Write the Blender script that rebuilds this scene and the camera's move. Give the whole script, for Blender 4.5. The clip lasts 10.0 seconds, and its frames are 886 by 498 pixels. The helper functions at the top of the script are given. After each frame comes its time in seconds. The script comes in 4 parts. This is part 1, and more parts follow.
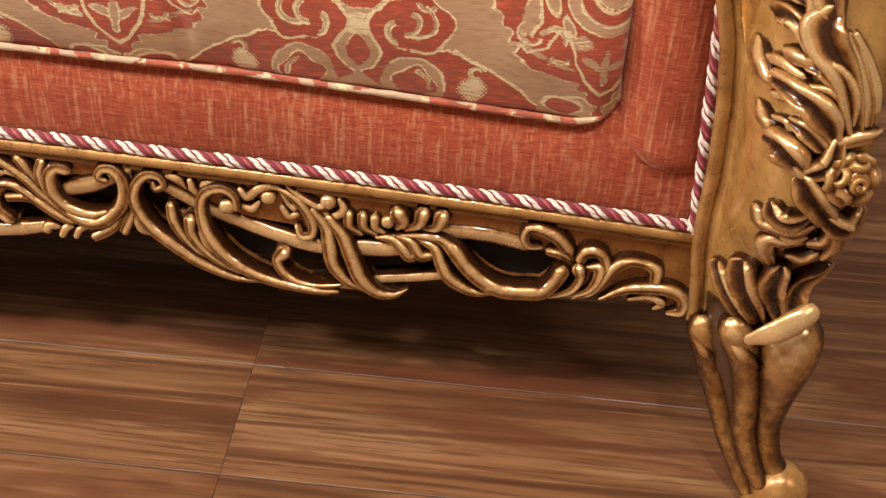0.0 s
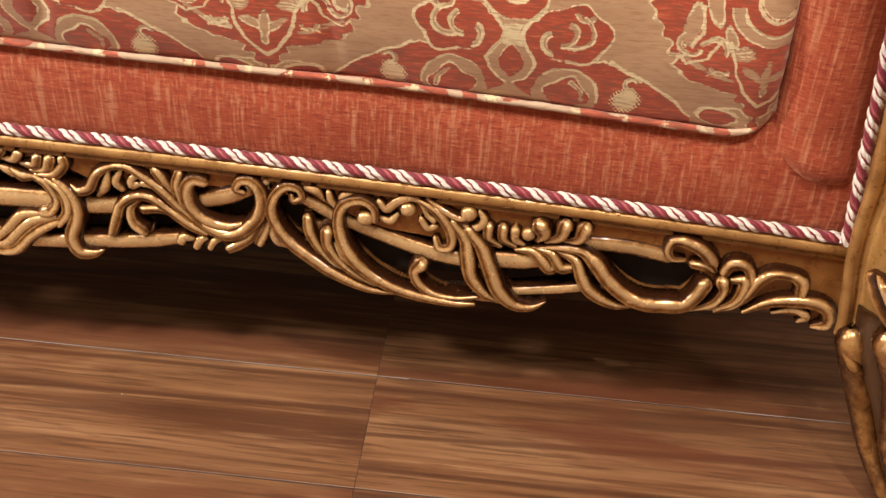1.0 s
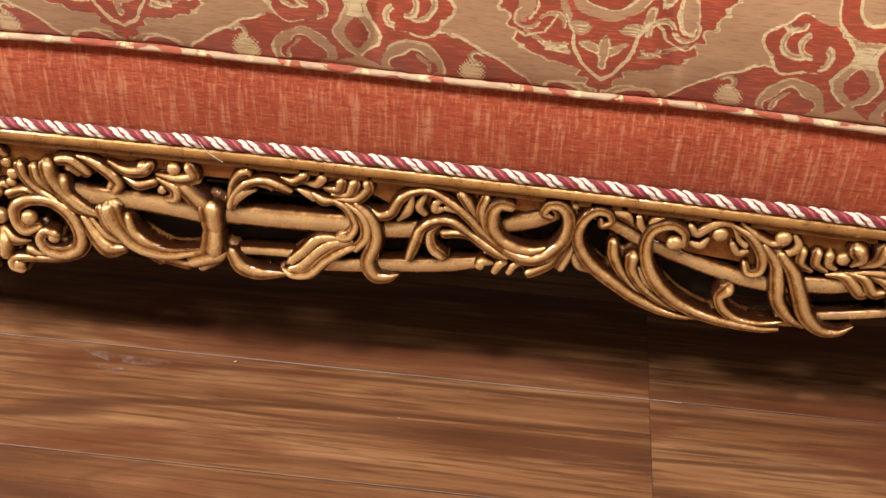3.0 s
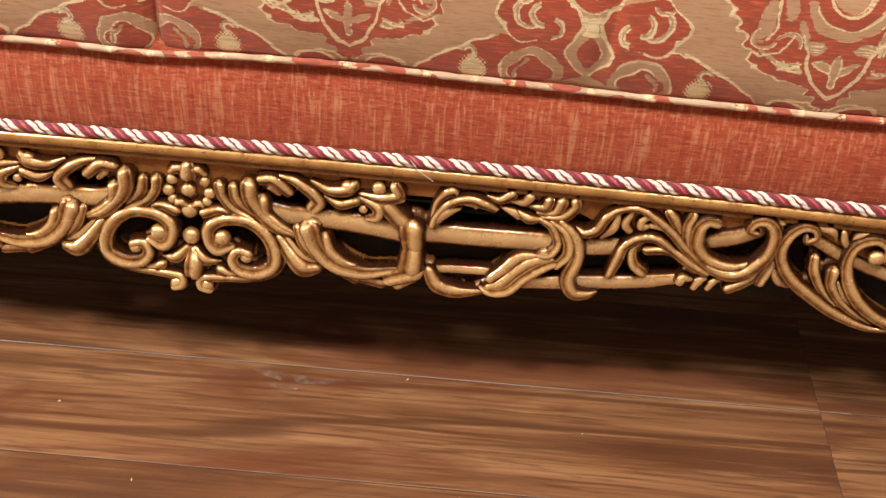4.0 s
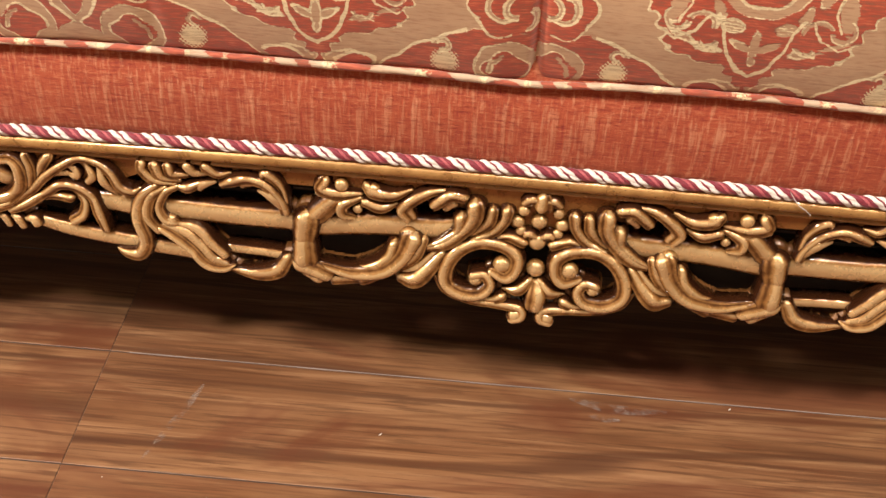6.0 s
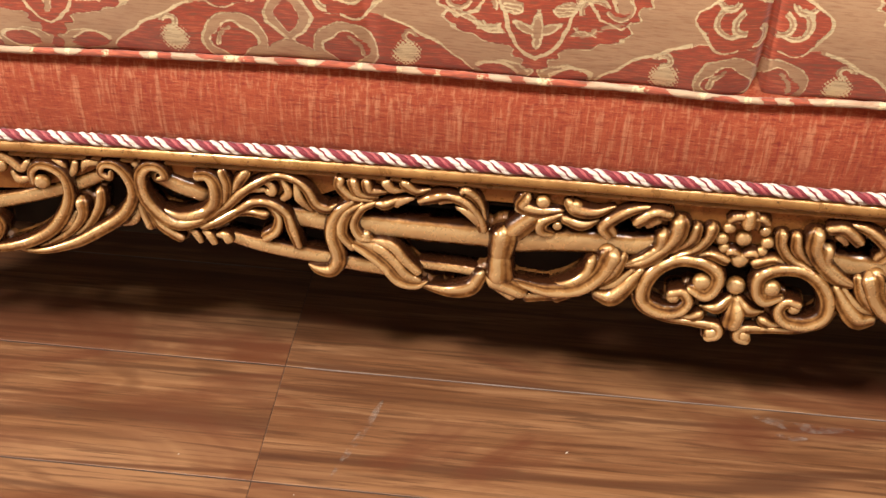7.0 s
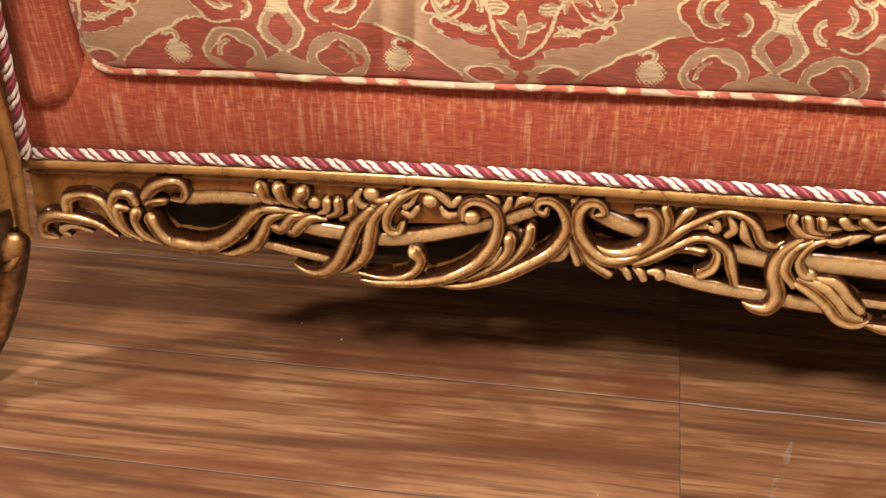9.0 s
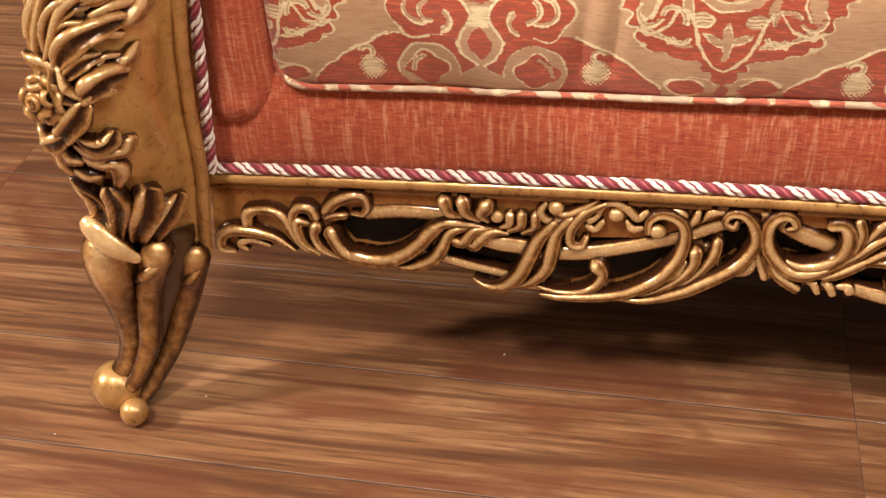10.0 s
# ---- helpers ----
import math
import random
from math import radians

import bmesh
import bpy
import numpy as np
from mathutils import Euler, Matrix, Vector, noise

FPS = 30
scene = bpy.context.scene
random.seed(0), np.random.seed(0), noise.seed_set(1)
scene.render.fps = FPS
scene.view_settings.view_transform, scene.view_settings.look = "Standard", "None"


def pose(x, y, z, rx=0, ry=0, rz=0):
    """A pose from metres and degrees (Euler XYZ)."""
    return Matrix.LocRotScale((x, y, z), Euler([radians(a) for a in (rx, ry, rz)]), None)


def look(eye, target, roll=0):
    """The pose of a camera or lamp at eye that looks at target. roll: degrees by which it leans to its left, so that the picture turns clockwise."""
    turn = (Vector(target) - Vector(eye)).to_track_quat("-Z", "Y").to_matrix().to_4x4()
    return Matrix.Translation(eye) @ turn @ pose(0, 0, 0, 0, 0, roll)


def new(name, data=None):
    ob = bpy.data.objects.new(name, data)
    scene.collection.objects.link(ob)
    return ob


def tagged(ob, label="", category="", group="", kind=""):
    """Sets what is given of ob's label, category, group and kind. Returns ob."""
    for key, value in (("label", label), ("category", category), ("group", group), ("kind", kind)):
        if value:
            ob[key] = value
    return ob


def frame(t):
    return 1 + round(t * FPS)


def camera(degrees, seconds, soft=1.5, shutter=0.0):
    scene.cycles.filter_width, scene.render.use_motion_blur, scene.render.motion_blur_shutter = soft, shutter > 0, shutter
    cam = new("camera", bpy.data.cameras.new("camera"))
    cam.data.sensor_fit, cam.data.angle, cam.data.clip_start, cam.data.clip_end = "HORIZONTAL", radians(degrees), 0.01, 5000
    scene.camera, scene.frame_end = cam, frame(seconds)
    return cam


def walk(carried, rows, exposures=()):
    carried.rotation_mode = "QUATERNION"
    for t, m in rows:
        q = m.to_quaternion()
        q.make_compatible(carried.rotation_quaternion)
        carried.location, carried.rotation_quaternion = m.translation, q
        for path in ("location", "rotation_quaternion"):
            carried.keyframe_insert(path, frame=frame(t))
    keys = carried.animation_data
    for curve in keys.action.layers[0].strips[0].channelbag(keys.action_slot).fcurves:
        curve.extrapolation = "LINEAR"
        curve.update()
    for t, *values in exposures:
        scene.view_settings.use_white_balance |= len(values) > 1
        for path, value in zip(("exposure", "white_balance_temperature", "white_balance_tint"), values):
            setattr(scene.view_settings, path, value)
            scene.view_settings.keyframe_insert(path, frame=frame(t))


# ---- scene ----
cam = camera(42.4, 10.0)
PATH = [
    (0, (0.808, -0.758, 0.769), (0.717, 0.818, -0.459), 3.9),
    (0.5, (0.764, -0.753, 0.769), (0.654, 0.817, -0.465), 3.4),
    (1, (0.709, -0.75, 0.768), (0.58, 0.817, -0.469), 3.0),
    (1.5, (0.665, -0.749, 0.768), (0.524, 0.815, -0.471), 2.8),
    (2, (0.613, -0.745, 0.768), (0.449, 0.813, -0.476), 2.3),
    (2.5, (0.56, -0.747, 0.768), (0.368, 0.809, -0.474), 1.6),
    (4, (0.256, -0.788, 0.767), (0.183, 0.802, -0.443), 3.7),
    (4.5, (0.159, -0.771, 0.773), (0.118, 0.801, -0.463), 4.3),
    (5, (0.082, -0.748, 0.781), (0.04, 0.799, -0.486), 4.3),
    (5.5, (0.032, -0.737, 0.78), (-0.043, 0.801, -0.497), 3.5),
    (7, (-0.167, -0.732, 0.779), (-0.325, 0.797, -0.501), 1.5),
    (7.5, (-0.235, -0.729, 0.779), (-0.431, 0.795, -0.501), 0.5),
    (8, (-0.325, -0.736, 0.779), (-0.544, 0.79, -0.495), 0.0),
    (8.5, (-0.395, -0.739, 0.78), (-0.66, 0.783, -0.49), -1.0),
    (9, (-0.468, -0.739, 0.785), (-0.754, 0.775, -0.49), -1.5),
    (9.5, (-0.52, -0.75, 0.785), (-0.848, 0.767, -0.476), -2.4),
    (10, (-0.581, -0.766, 0.785), (-0.949, 0.757, -0.458), -3.2),
]
walk(cam, [(t, look(eye, target, roll)) for t, eye, target, roll in PATH])

# ---- light ----
world = bpy.data.worlds.new("world")
scene.world = world
world.use_nodes = True
world.node_tree.nodes["Background"].inputs[0].default_value = (0.9, 0.82, 0.72, 1)
world.node_tree.nodes["Background"].inputs[1].default_value = 0.3


def lamp(name, eye, target, size, watts, colour=(1, 0.91, 0.80)):
    data = bpy.data.lights.new(name, "AREA")
    data.shape, data.size, data.energy, data.color = "DISK", size, watts, colour
    ob = new(name, data)
    ob.matrix_world = look(eye, target)
    return ob


lamp("spot_lamp_key", (-3.4, -0.8, 1.95), (0, 0, 0.1), 0.22, 124)
lamp("ceiling_lamp_front", (0.1, -1.05, 2.68), (0.1, -0.1, 0), 0.5, 26)
# added fill without a known fixture: brightens both sofa ends and the right side
lamp("fill_lamp_near", (0.9, -1.0, 2.68), (0.9, -0.2, 0), 0.14, 32)
lamp("fill_lamp_near", (-1.15, -1.1, 2.3), (-1.0, -0.1, 0.1), 0.3, 41)
lamp("fill_lamp_side", (2.6, -1.3, 2.68), (0.5, 0, 0), 0.3, 18)
scene.view_settings.exposure = 0.0


# ---- materials ----
def material(name):
    m = bpy.data.materials.new(name)
    m.use_nodes = True
    return m, m.node_tree.nodes, m.node_tree.links, m.node_tree.nodes["Principled BSDF"]


def mapped(nodes, links, scale, offset=None):
    coord, mp = nodes.new("ShaderNodeTexCoord"), nodes.new("ShaderNodeMapping")
    mp.inputs["Scale"].default_value = scale
    links.new(coord.outputs["Object"], mp.inputs["Vector"])
    if offset:
        links.new(offset, mp.inputs["Location"])
    return mp.outputs["Vector"]


def noise_tex(nodes, links, vec, scale, detail=4, rough=0.55, warp=0.0):
    n = nodes.new("ShaderNodeTexNoise")
    n.inputs["Scale"].default_value, n.inputs["Detail"].default_value = scale, detail
    n.inputs["Roughness"].default_value, n.inputs["Distortion"].default_value = rough, warp
    links.new(vec, n.inputs["Vector"])
    return n.outputs["Fac"]


def ramp(nodes, links, fac, stops):
    r = nodes.new("ShaderNodeValToRGB")
    while len(r.color_ramp.elements) < len(stops):
        r.color_ramp.elements.new(0.5)
    for e, (p, c) in zip(r.color_ramp.elements, stops):
        e.position, e.color = p, (*c, 1) if len(c) == 3 else c
    links.new(fac, r.inputs["Fac"])
    return r.outputs["Color"]


def mix(nodes, links, fac, a, b, how="MIX"):
    m = nodes.new("ShaderNodeMix")
    m.data_type, m.blend_type = "RGBA", how
    for sock, v in ((m.inputs["Factor"], fac), (m.inputs["A"], a), (m.inputs["B"], b)):
        if isinstance(v, (int, float)):
            sock.default_value = v
        elif isinstance(v, tuple):
            sock.default_value = (*v, 1)
        else:
            links.new(v, sock)
    return m.outputs["Result"]


def bump(nodes, links, bsdf, height, strength, distance):
    b = nodes.new("ShaderNodeBump")
    b.inputs["Strength"].default_value, b.inputs["Distance"].default_value = strength, distance
    links.new(height, b.inputs["Height"])
    links.new(b.outputs["Normal"], bsdf.inputs["Normal"])


def grey(v):
    return (v, v, v)


def gilt(name, light, dark, metal, rough, rub_shaded=False):
    """Antique gold paint on carved wood: uneven tone, brown specks, a worn gloss. Last argument: gold wiped over a
    brown base coat, with highlights and groove shade coloured in by the cutter's attribute.
    """
    m, n, l, b = material(name)
    vec = mapped(n, l, (1, 1, 1))
    tone = ramp(n, l, noise_tex(n, l, vec, 45, 5), [(0.3, dark), (0.62, light)])
    specks = ramp(n, l, noise_tex(n, l, mapped(n, l, (1, 1, 1.6)), 330, 2), [(0.66, grey(0)), (0.74, grey(1))])
    col = mix(n, l, specks, tone, (0.05, 0.022, 0.008))
    b.inputs["Metallic"].default_value = metal
    if rub_shaded:
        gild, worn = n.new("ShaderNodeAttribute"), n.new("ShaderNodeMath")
        gild.attribute_name, worn.operation = "gilding_shade", "MULTIPLY_ADD"
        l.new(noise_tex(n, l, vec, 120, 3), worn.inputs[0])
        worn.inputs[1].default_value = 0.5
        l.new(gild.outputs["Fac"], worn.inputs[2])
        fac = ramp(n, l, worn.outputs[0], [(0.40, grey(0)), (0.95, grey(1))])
        # cream on the ridge tops is a painted highlight, dark flanks are painted shade
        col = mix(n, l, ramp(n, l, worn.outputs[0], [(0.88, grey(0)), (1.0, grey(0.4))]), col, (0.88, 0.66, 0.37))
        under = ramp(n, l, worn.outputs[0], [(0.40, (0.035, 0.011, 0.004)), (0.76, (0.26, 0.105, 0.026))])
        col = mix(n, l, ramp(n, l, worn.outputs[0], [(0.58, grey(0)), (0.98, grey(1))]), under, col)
        l.new(mix(n, l, fac, grey(0.1), grey(metal)), b.inputs["Metallic"])
        l.new(mix(n, l, fac, grey(0.35), grey(1.0)), b.inputs["Coat Weight"])
        l.new(mix(n, l, fac, grey(0.2), grey(0.5)), b.inputs["Specular IOR Level"])
    l.new(col, b.inputs["Base Color"])
    l.new(ramp(n, l, noise_tex(n, l, vec, 90, 4), [(0.3, grey(rough - 0.08)), (0.75, grey(rough + 0.14))]), b.inputs["Roughness"])
    b.inputs["Coat Weight"].default_value, b.inputs["Coat Roughness"].default_value = 0.55, 0.075
    bump(n, l, b, noise_tex(n, l, vec, 160, 4), 0.25, 0.0008)
    return m


GOLD = gilt("antique_gold", (0.50, 0.272, 0.092), (0.31, 0.146, 0.043), 0.42, 0.31)
POST_GOLD = gilt("antique_gold_post", (0.60, 0.345, 0.113), (0.41, 0.205, 0.058), 0.42, 0.30)
CARVED = gilt("rubbed_shaded_gold", (0.62, 0.355, 0.128), (0.42, 0.208, 0.064), 0.5, 0.24, True)
GOLD_DARK = gilt("antique_gold_flat", (0.40, 0.175, 0.048), (0.25, 0.098, 0.025), 0.4, 0.30)
# darker copy of the flat board gold, recess shade put into its colour
RECESS = gilt("shaded_recess_gold", (0.22, 0.090, 0.024), (0.10, 0.038, 0.012), 0.2, 0.34)
DARK_CORE = gilt("dark_brown_core", (0.075, 0.032, 0.011), (0.04, 0.016, 0.006), 0.0, 0.42)


def chenille():
    """Coral chenille: fine weave with paler slubs running down the cloth."""
    m, n, l, b = material("coral_chenille")
    slub = noise_tex(n, l, mapped(n, l, (300, 300, 16)), 1.0, 3, 0.6)
    weft = noise_tex(n, l, mapped(n, l, (95, 95, 560)), 1.0, 4, 0.75)
    cloud = noise_tex(n, l, mapped(n, l, (9, 9, 11)), 1.0, 3)
    long_slub = noise_tex(n, l, mapped(n, l, (150, 150, 5)), 1.0, 1, 0.5)
    base = ramp(n, l, cloud, [(0.3, (0.34, 0.058, 0.022)), (0.7, (0.42, 0.080, 0.031))])
    pale = mix(n, l, ramp(n, l, slub, [(0.50, grey(0)), (0.72, grey(0.75))]), base, (0.60, 0.26, 0.140))
    deep = mix(n, l, ramp(n, l, slub, [(0.24, grey(0.8)), (0.40, grey(0))]), pale, (0.27, 0.022, 0.014))
    streak = mix(n, l, ramp(n, l, long_slub, [(0.67, grey(0)), (0.76, grey(0.45))]), deep, (0.64, 0.32, 0.18))
    fuzz = mix(n, l, ramp(n, l, weft, [(0.54, grey(0)), (0.70, grey(0.55))]), streak, (0.60, 0.22, 0.11))
    col = mix(n, l, ramp(n, l, weft, [(0.34, grey(0.7)), (0.50, grey(0))]), fuzz, (0.21, 0.018, 0.011))
    l.new(col, b.inputs["Base Color"])
    b.inputs["Roughness"].default_value = 0.85
    b.inputs["Sheen Weight"].default_value, b.inputs["Sheen Roughness"].default_value = 0.35, 0.4
    b.inputs["Sheen Tint"].default_value = (1, 0.6, 0.42, 1)
    add = n.new("ShaderNodeMath")
    l.new(slub, add.inputs[0])
    l.new(weft, add.inputs[1])
    bump(n, l, b, add.outputs[0], 0.6, 0.0013)
    return m


CHENILLE = chenille()


def damask(name, ground_a, ground_b, pile_a, pile_b):
    """Brocade: beige ground, coral pile figures and gold thread outlines, told apart by two woven-pattern attributes."""
    m, n, l, b = material(name)
    red, gold = n.new("ShaderNodeAttribute"), n.new("ShaderNodeAttribute")
    red.attribute_name, gold.attribute_name = "figure", "thread"
    weft = noise_tex(n, l, mapped(n, l, (70, 70, 620)), 1.0, 4, 0.65)
    cloud = noise_tex(n, l, mapped(n, l, (14, 14, 60)), 1.0, 3)
    fray = n.new("ShaderNodeMath")
    fray.operation = "MULTIPLY_ADD"
    l.new(noise_tex(n, l, mapped(n, l, (110, 110, 520)), 1.0, 3, 0.6), fray.inputs[0])
    fray.inputs[1].default_value = 0.55
    l.new(red.outputs["Fac"], fray.inputs[2])
    fray2 = n.new("ShaderNodeMath")
    fray2.operation = "MULTIPLY_ADD"
    l.new(noise_tex(n, l, mapped(n, l, (420, 420, 300)), 1.0, 2), fray2.inputs[0])
    fray2.inputs[1].default_value = 1.0
    l.new(gold.outputs["Fac"], fray2.inputs[2])
    ground = ramp(n, l, cloud, [(0.3, ground_a), (0.7, ground_b)])
    pile = ramp(n, l, cloud, [(0.3, pile_a), (0.7, pile_b)])
    fac_red = ramp(n, l, fray.outputs[0], [(0.50, grey(0)), (0.56, grey(1))])
    fac_gold = ramp(n, l, fray2.outputs[0], [(0.80, grey(0)), (0.99, grey(0.9))])
    streak = mix(n, l, ramp(n, l, weft, [(0.36, grey(0.85)), (0.54, grey(0))]), pile, (0.17, 0.014, 0.008))
    tuft = mix(n, l, ramp(n, l, weft, [(0.54, grey(0)), (0.70, grey(0.6))]), streak, (0.62, 0.19, 0.085))
    two = mix(n, l, fac_red, ground, tuft)
    three = mix(n, l, fac_gold, two, (0.82, 0.69, 0.42))
    col = mix(n, l, ramp(n, l, weft, [(0.34, grey(0.55)), (0.52, grey(0))]), three, (0.30, 0.12, 0.055))
    l.new(col, b.inputs["Base Color"])
    b.inputs["Roughness"].default_value = 0.7
    b.inputs["Sheen Weight"].default_value = 0.3
    l.new(mix(n, l, fac_gold, grey(0.0), grey(0.12)), b.inputs["Metallic"])
    lift = n.new("ShaderNodeMath")
    lift.operation = "MULTIPLY_ADD"
    l.new(weft, lift.inputs[0])
    lift.inputs[1].default_value = 0.45
    l.new(fac_red, lift.inputs[2])
    bump(n, l, b, lift.outputs[0], 0.55, 0.0013)
    return m


DAMASK = damask("damask_brocade", (0.44, 0.255, 0.138), (0.51, 0.315, 0.178), (0.37, 0.045, 0.016), (0.47, 0.080, 0.032))
PIPING = damask("damask_piping", (0.48, 0.33, 0.22), (0.58, 0.42, 0.29), (0.36, 0.06, 0.028), (0.46, 0.10, 0.05))


def yarn(name, colour, pale):
    m, n, l, b = material(name)
    fibre = noise_tex(n, l, mapped(n, l, (900, 900, 900)), 1.0, 2)
    l.new(ramp(n, l, fibre, [(0.35, colour), (0.65, pale)]), b.inputs["Base Color"])
    b.inputs["Roughness"].default_value = 0.6
    b.inputs["Sheen Weight"].default_value = 0.3
    bump(n, l, b, fibre, 0.4, 0.0006)
    return m


CREAM = yarn("cream_yarn", (0.70, 0.61, 0.54), (0.86, 0.79, 0.72))
CRIMSON = yarn("crimson_yarn", (0.13, 0.004, 0.014), (0.24, 0.012, 0.030))
ROSE = yarn("rose_yarn", (0.36, 0.05, 0.07), (0.48, 0.12, 0.12))


def planks():
    """Walnut-look floor boards: long flowing grain, paler and darker bands, dark knots."""
    m, n, l, b = material("floor_board")
    info, shift = n.new("ShaderNodeObjectInfo"), n.new("ShaderNodeCombineXYZ")
    far = n.new("ShaderNodeMath")
    far.operation = "MULTIPLY"
    l.new(info.outputs["Random"], far.inputs[0])
    far.inputs[1].default_value = 37.0
    l.new(far.outputs[0], shift.inputs[0])
    l.new(far.outputs[0], shift.inputs[1])
    offs = shift.outputs[0]
    band = noise_tex(n, l, mapped(n, l, (1.3, 9, 1), offs), 1.0, 4, 0.5, 0.8)
    grain = noise_tex(n, l, mapped(n, l, (2.4, 78, 1), offs), 1.0, 7, 0.66, 1.1)
    fine = noise_tex(n, l, mapped(n, l, (9, 230, 1), offs), 1.0, 4, 0.65, 0.5)
    lines = n.new("ShaderNodeTexWave")
    lines.wave_type, lines.bands_direction = "BANDS", "Y"
    l.new(mapped(n, l, (0.5, 5.5, 1), offs), lines.inputs["Vector"])
    lines.inputs["Scale"].default_value, lines.inputs["Distortion"].default_value = 1.0, 14.0
    lines.inputs["Detail"].default_value, lines.inputs["Detail Scale"].default_value = 3, 0.7
    tone = ramp(n, l, band, [(0.30, (0.080, 0.028, 0.0115)), (0.42, (0.150, 0.062, 0.0265)), (0.56, (0.228, 0.106, 0.047)), (0.70, (0.305, 0.158, 0.076))])
    streak = mix(n, l, ramp(n, l, grain, [(0.32, grey(0.55)), (0.48, grey(0))]), tone, (0.065, 0.024, 0.011))
    pale = mix(n, l, ramp(n, l, grain, [(0.52, grey(0)), (0.68, grey(0.75))]), streak, (0.34, 0.18, 0.088))
    cut = mix(n, l, ramp(n, l, lines.outputs["Fac"], [(0.006, grey(0.75)), (0.07, grey(0))]), pale, (0.075, 0.028, 0.013))
    thin = mix(n, l, ramp(n, l, fine, [(0.37, grey(0.65)), (0.49, grey(0))]), cut, (0.07, 0.027, 0.012))
    rings, wavy = n.new("ShaderNodeMath"), n.new("ShaderNodeMath")
    rings.operation, wavy.operation = "MULTIPLY", "SINE"
    l.new(noise_tex(n, l, mapped(n, l, (0.7, 6.0, 1), offs), 1.0, 4, 0.42, 0.9), rings.inputs[0])
    rings.inputs[1].default_value = 85.0
    l.new(rings.outputs[0], wavy.inputs[0])
    thin = mix(n, l, ramp(n, l, wavy.outputs[0], [(0.60, grey(0)), (0.99, grey(0.42))]), thin, (0.10, 0.038, 0.016))
    patch = noise_tex(n, l, mapped(n, l, (2.4, 7, 1), offs), 1.0, 4, 0.6, 1.5)
    thin = mix(n, l, ramp(n, l, patch, [(0.50, grey(0)), (0.64, grey(0.75))]), thin, (0.115, 0.034, 0.015))
    knot = n.new("ShaderNodeTexVoronoi")
    l.new(mapped(n, l, (3.2, 6.5, 1), offs), knot.inputs["Vector"])
    knot.inputs["Scale"].default_value = 1.0
    col = mix(n, l, ramp(n, l, knot.outputs["Distance"], [(0.001, grey(0.7)), (0.003, grey(0))]), thin, (0.02, 0.008, 0.004))
    scuff = ramp(n, l, noise_tex(n, l, mapped(n, l, (26, 60, 1)), 1.0, 3), [(0.72, grey(0)), (0.80, grey(0.25))])
    l.new(mix(n, l, scuff, col, (0.30, 0.20, 0.14)), b.inputs["Base Color"])
    l.new(ramp(n, l, noise_tex(n, l, mapped(n, l, (7, 20, 1)), 1.0, 4), [(0.3, grey(0.36)), (0.7, grey(0.52))]), b.inputs["Roughness"])
    b.inputs["Specular IOR Level"].default_value = 0.42
    bump(n, l, b, grain, 0.16, 0.0006)
    return m


BOARD = planks()


def plain(name, a, c, rough=0.8, scale=30):
    m, n, l, b = material(name)
    vec = mapped(n, l, (1, 1, 1))
    l.new(ramp(n, l, noise_tex(n, l, vec, scale, 5), [(0.3, a), (0.7, c)]), b.inputs["Base Color"])
    b.inputs["Roughness"].default_value = rough
    bump(n, l, b, noise_tex(n, l, vec, scale * 6, 3), 0.15, 0.001)
    return m


PLASTER = plain("wall_plaster", (0.62, 0.55, 0.46), (0.68, 0.60, 0.51), 0.85, 4)
CEILING = plain("ceiling_paint", (0.72, 0.69, 0.64), (0.76, 0.73, 0.68), 0.9, 4)
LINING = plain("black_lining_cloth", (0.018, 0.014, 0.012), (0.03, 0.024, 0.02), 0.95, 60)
SEAM_GAP = plain("board_gap_dirt", (0.03, 0.014, 0.008), (0.085, 0.05, 0.035), 0.6, 30)
# pale colour that stands in for light caught by the joint edges
JOINT_GLINT = plain("pale_joint_glint", (0.10, 0.062, 0.046), (0.36, 0.29, 0.265), 0.5, 6)


# ---- mesh helpers ----
def mesh_from(name, verts, faces, mat, smooth=True):
    me = bpy.data.meshes.new(name)
    me.from_pydata([tuple(v) for v in verts], [], faces)
    me.materials.append(mat)
    if smooth:
        me.polygons.foreach_set("use_smooth", [True] * len(me.polygons))
    me.update()
    return me


def piece(name, me, parent, label=""):
    ob = new(name, me)
    ob.parent = parent
    return tagged(ob, label) if label else ob


def box(name, lo, hi, mat, parent=None, bevel=0.0, label=""):
    bm = bmesh.new()
    bmesh.ops.create_cube(bm, size=1)
    for v in bm.verts:
        v.co = Vector([(lo[i] + hi[i]) / 2 + v.co[i] * (hi[i] - lo[i]) for i in range(3)])
    if bevel:
        bmesh.ops.bevel(bm, geom=bm.edges[:], offset=bevel, segments=2, profile=0.5, affect="EDGES")
    me = bpy.data.meshes.new(name)
    bm.to_mesh(me)
    bm.free()
    me.materials.append(mat)
    ob = new(name, me)
    ob.parent = parent
    return tagged(ob, label) if label else ob


def grid_faces(rows, cols, closed=False):
    out = []
    for i in range(rows - 1):
        for j in range(cols if closed else cols - 1):
            k = (j + 1) % cols
            out.append((i * cols + j, i * cols + k, (i + 1) * cols + k, (i + 1) * cols + j))
    return out


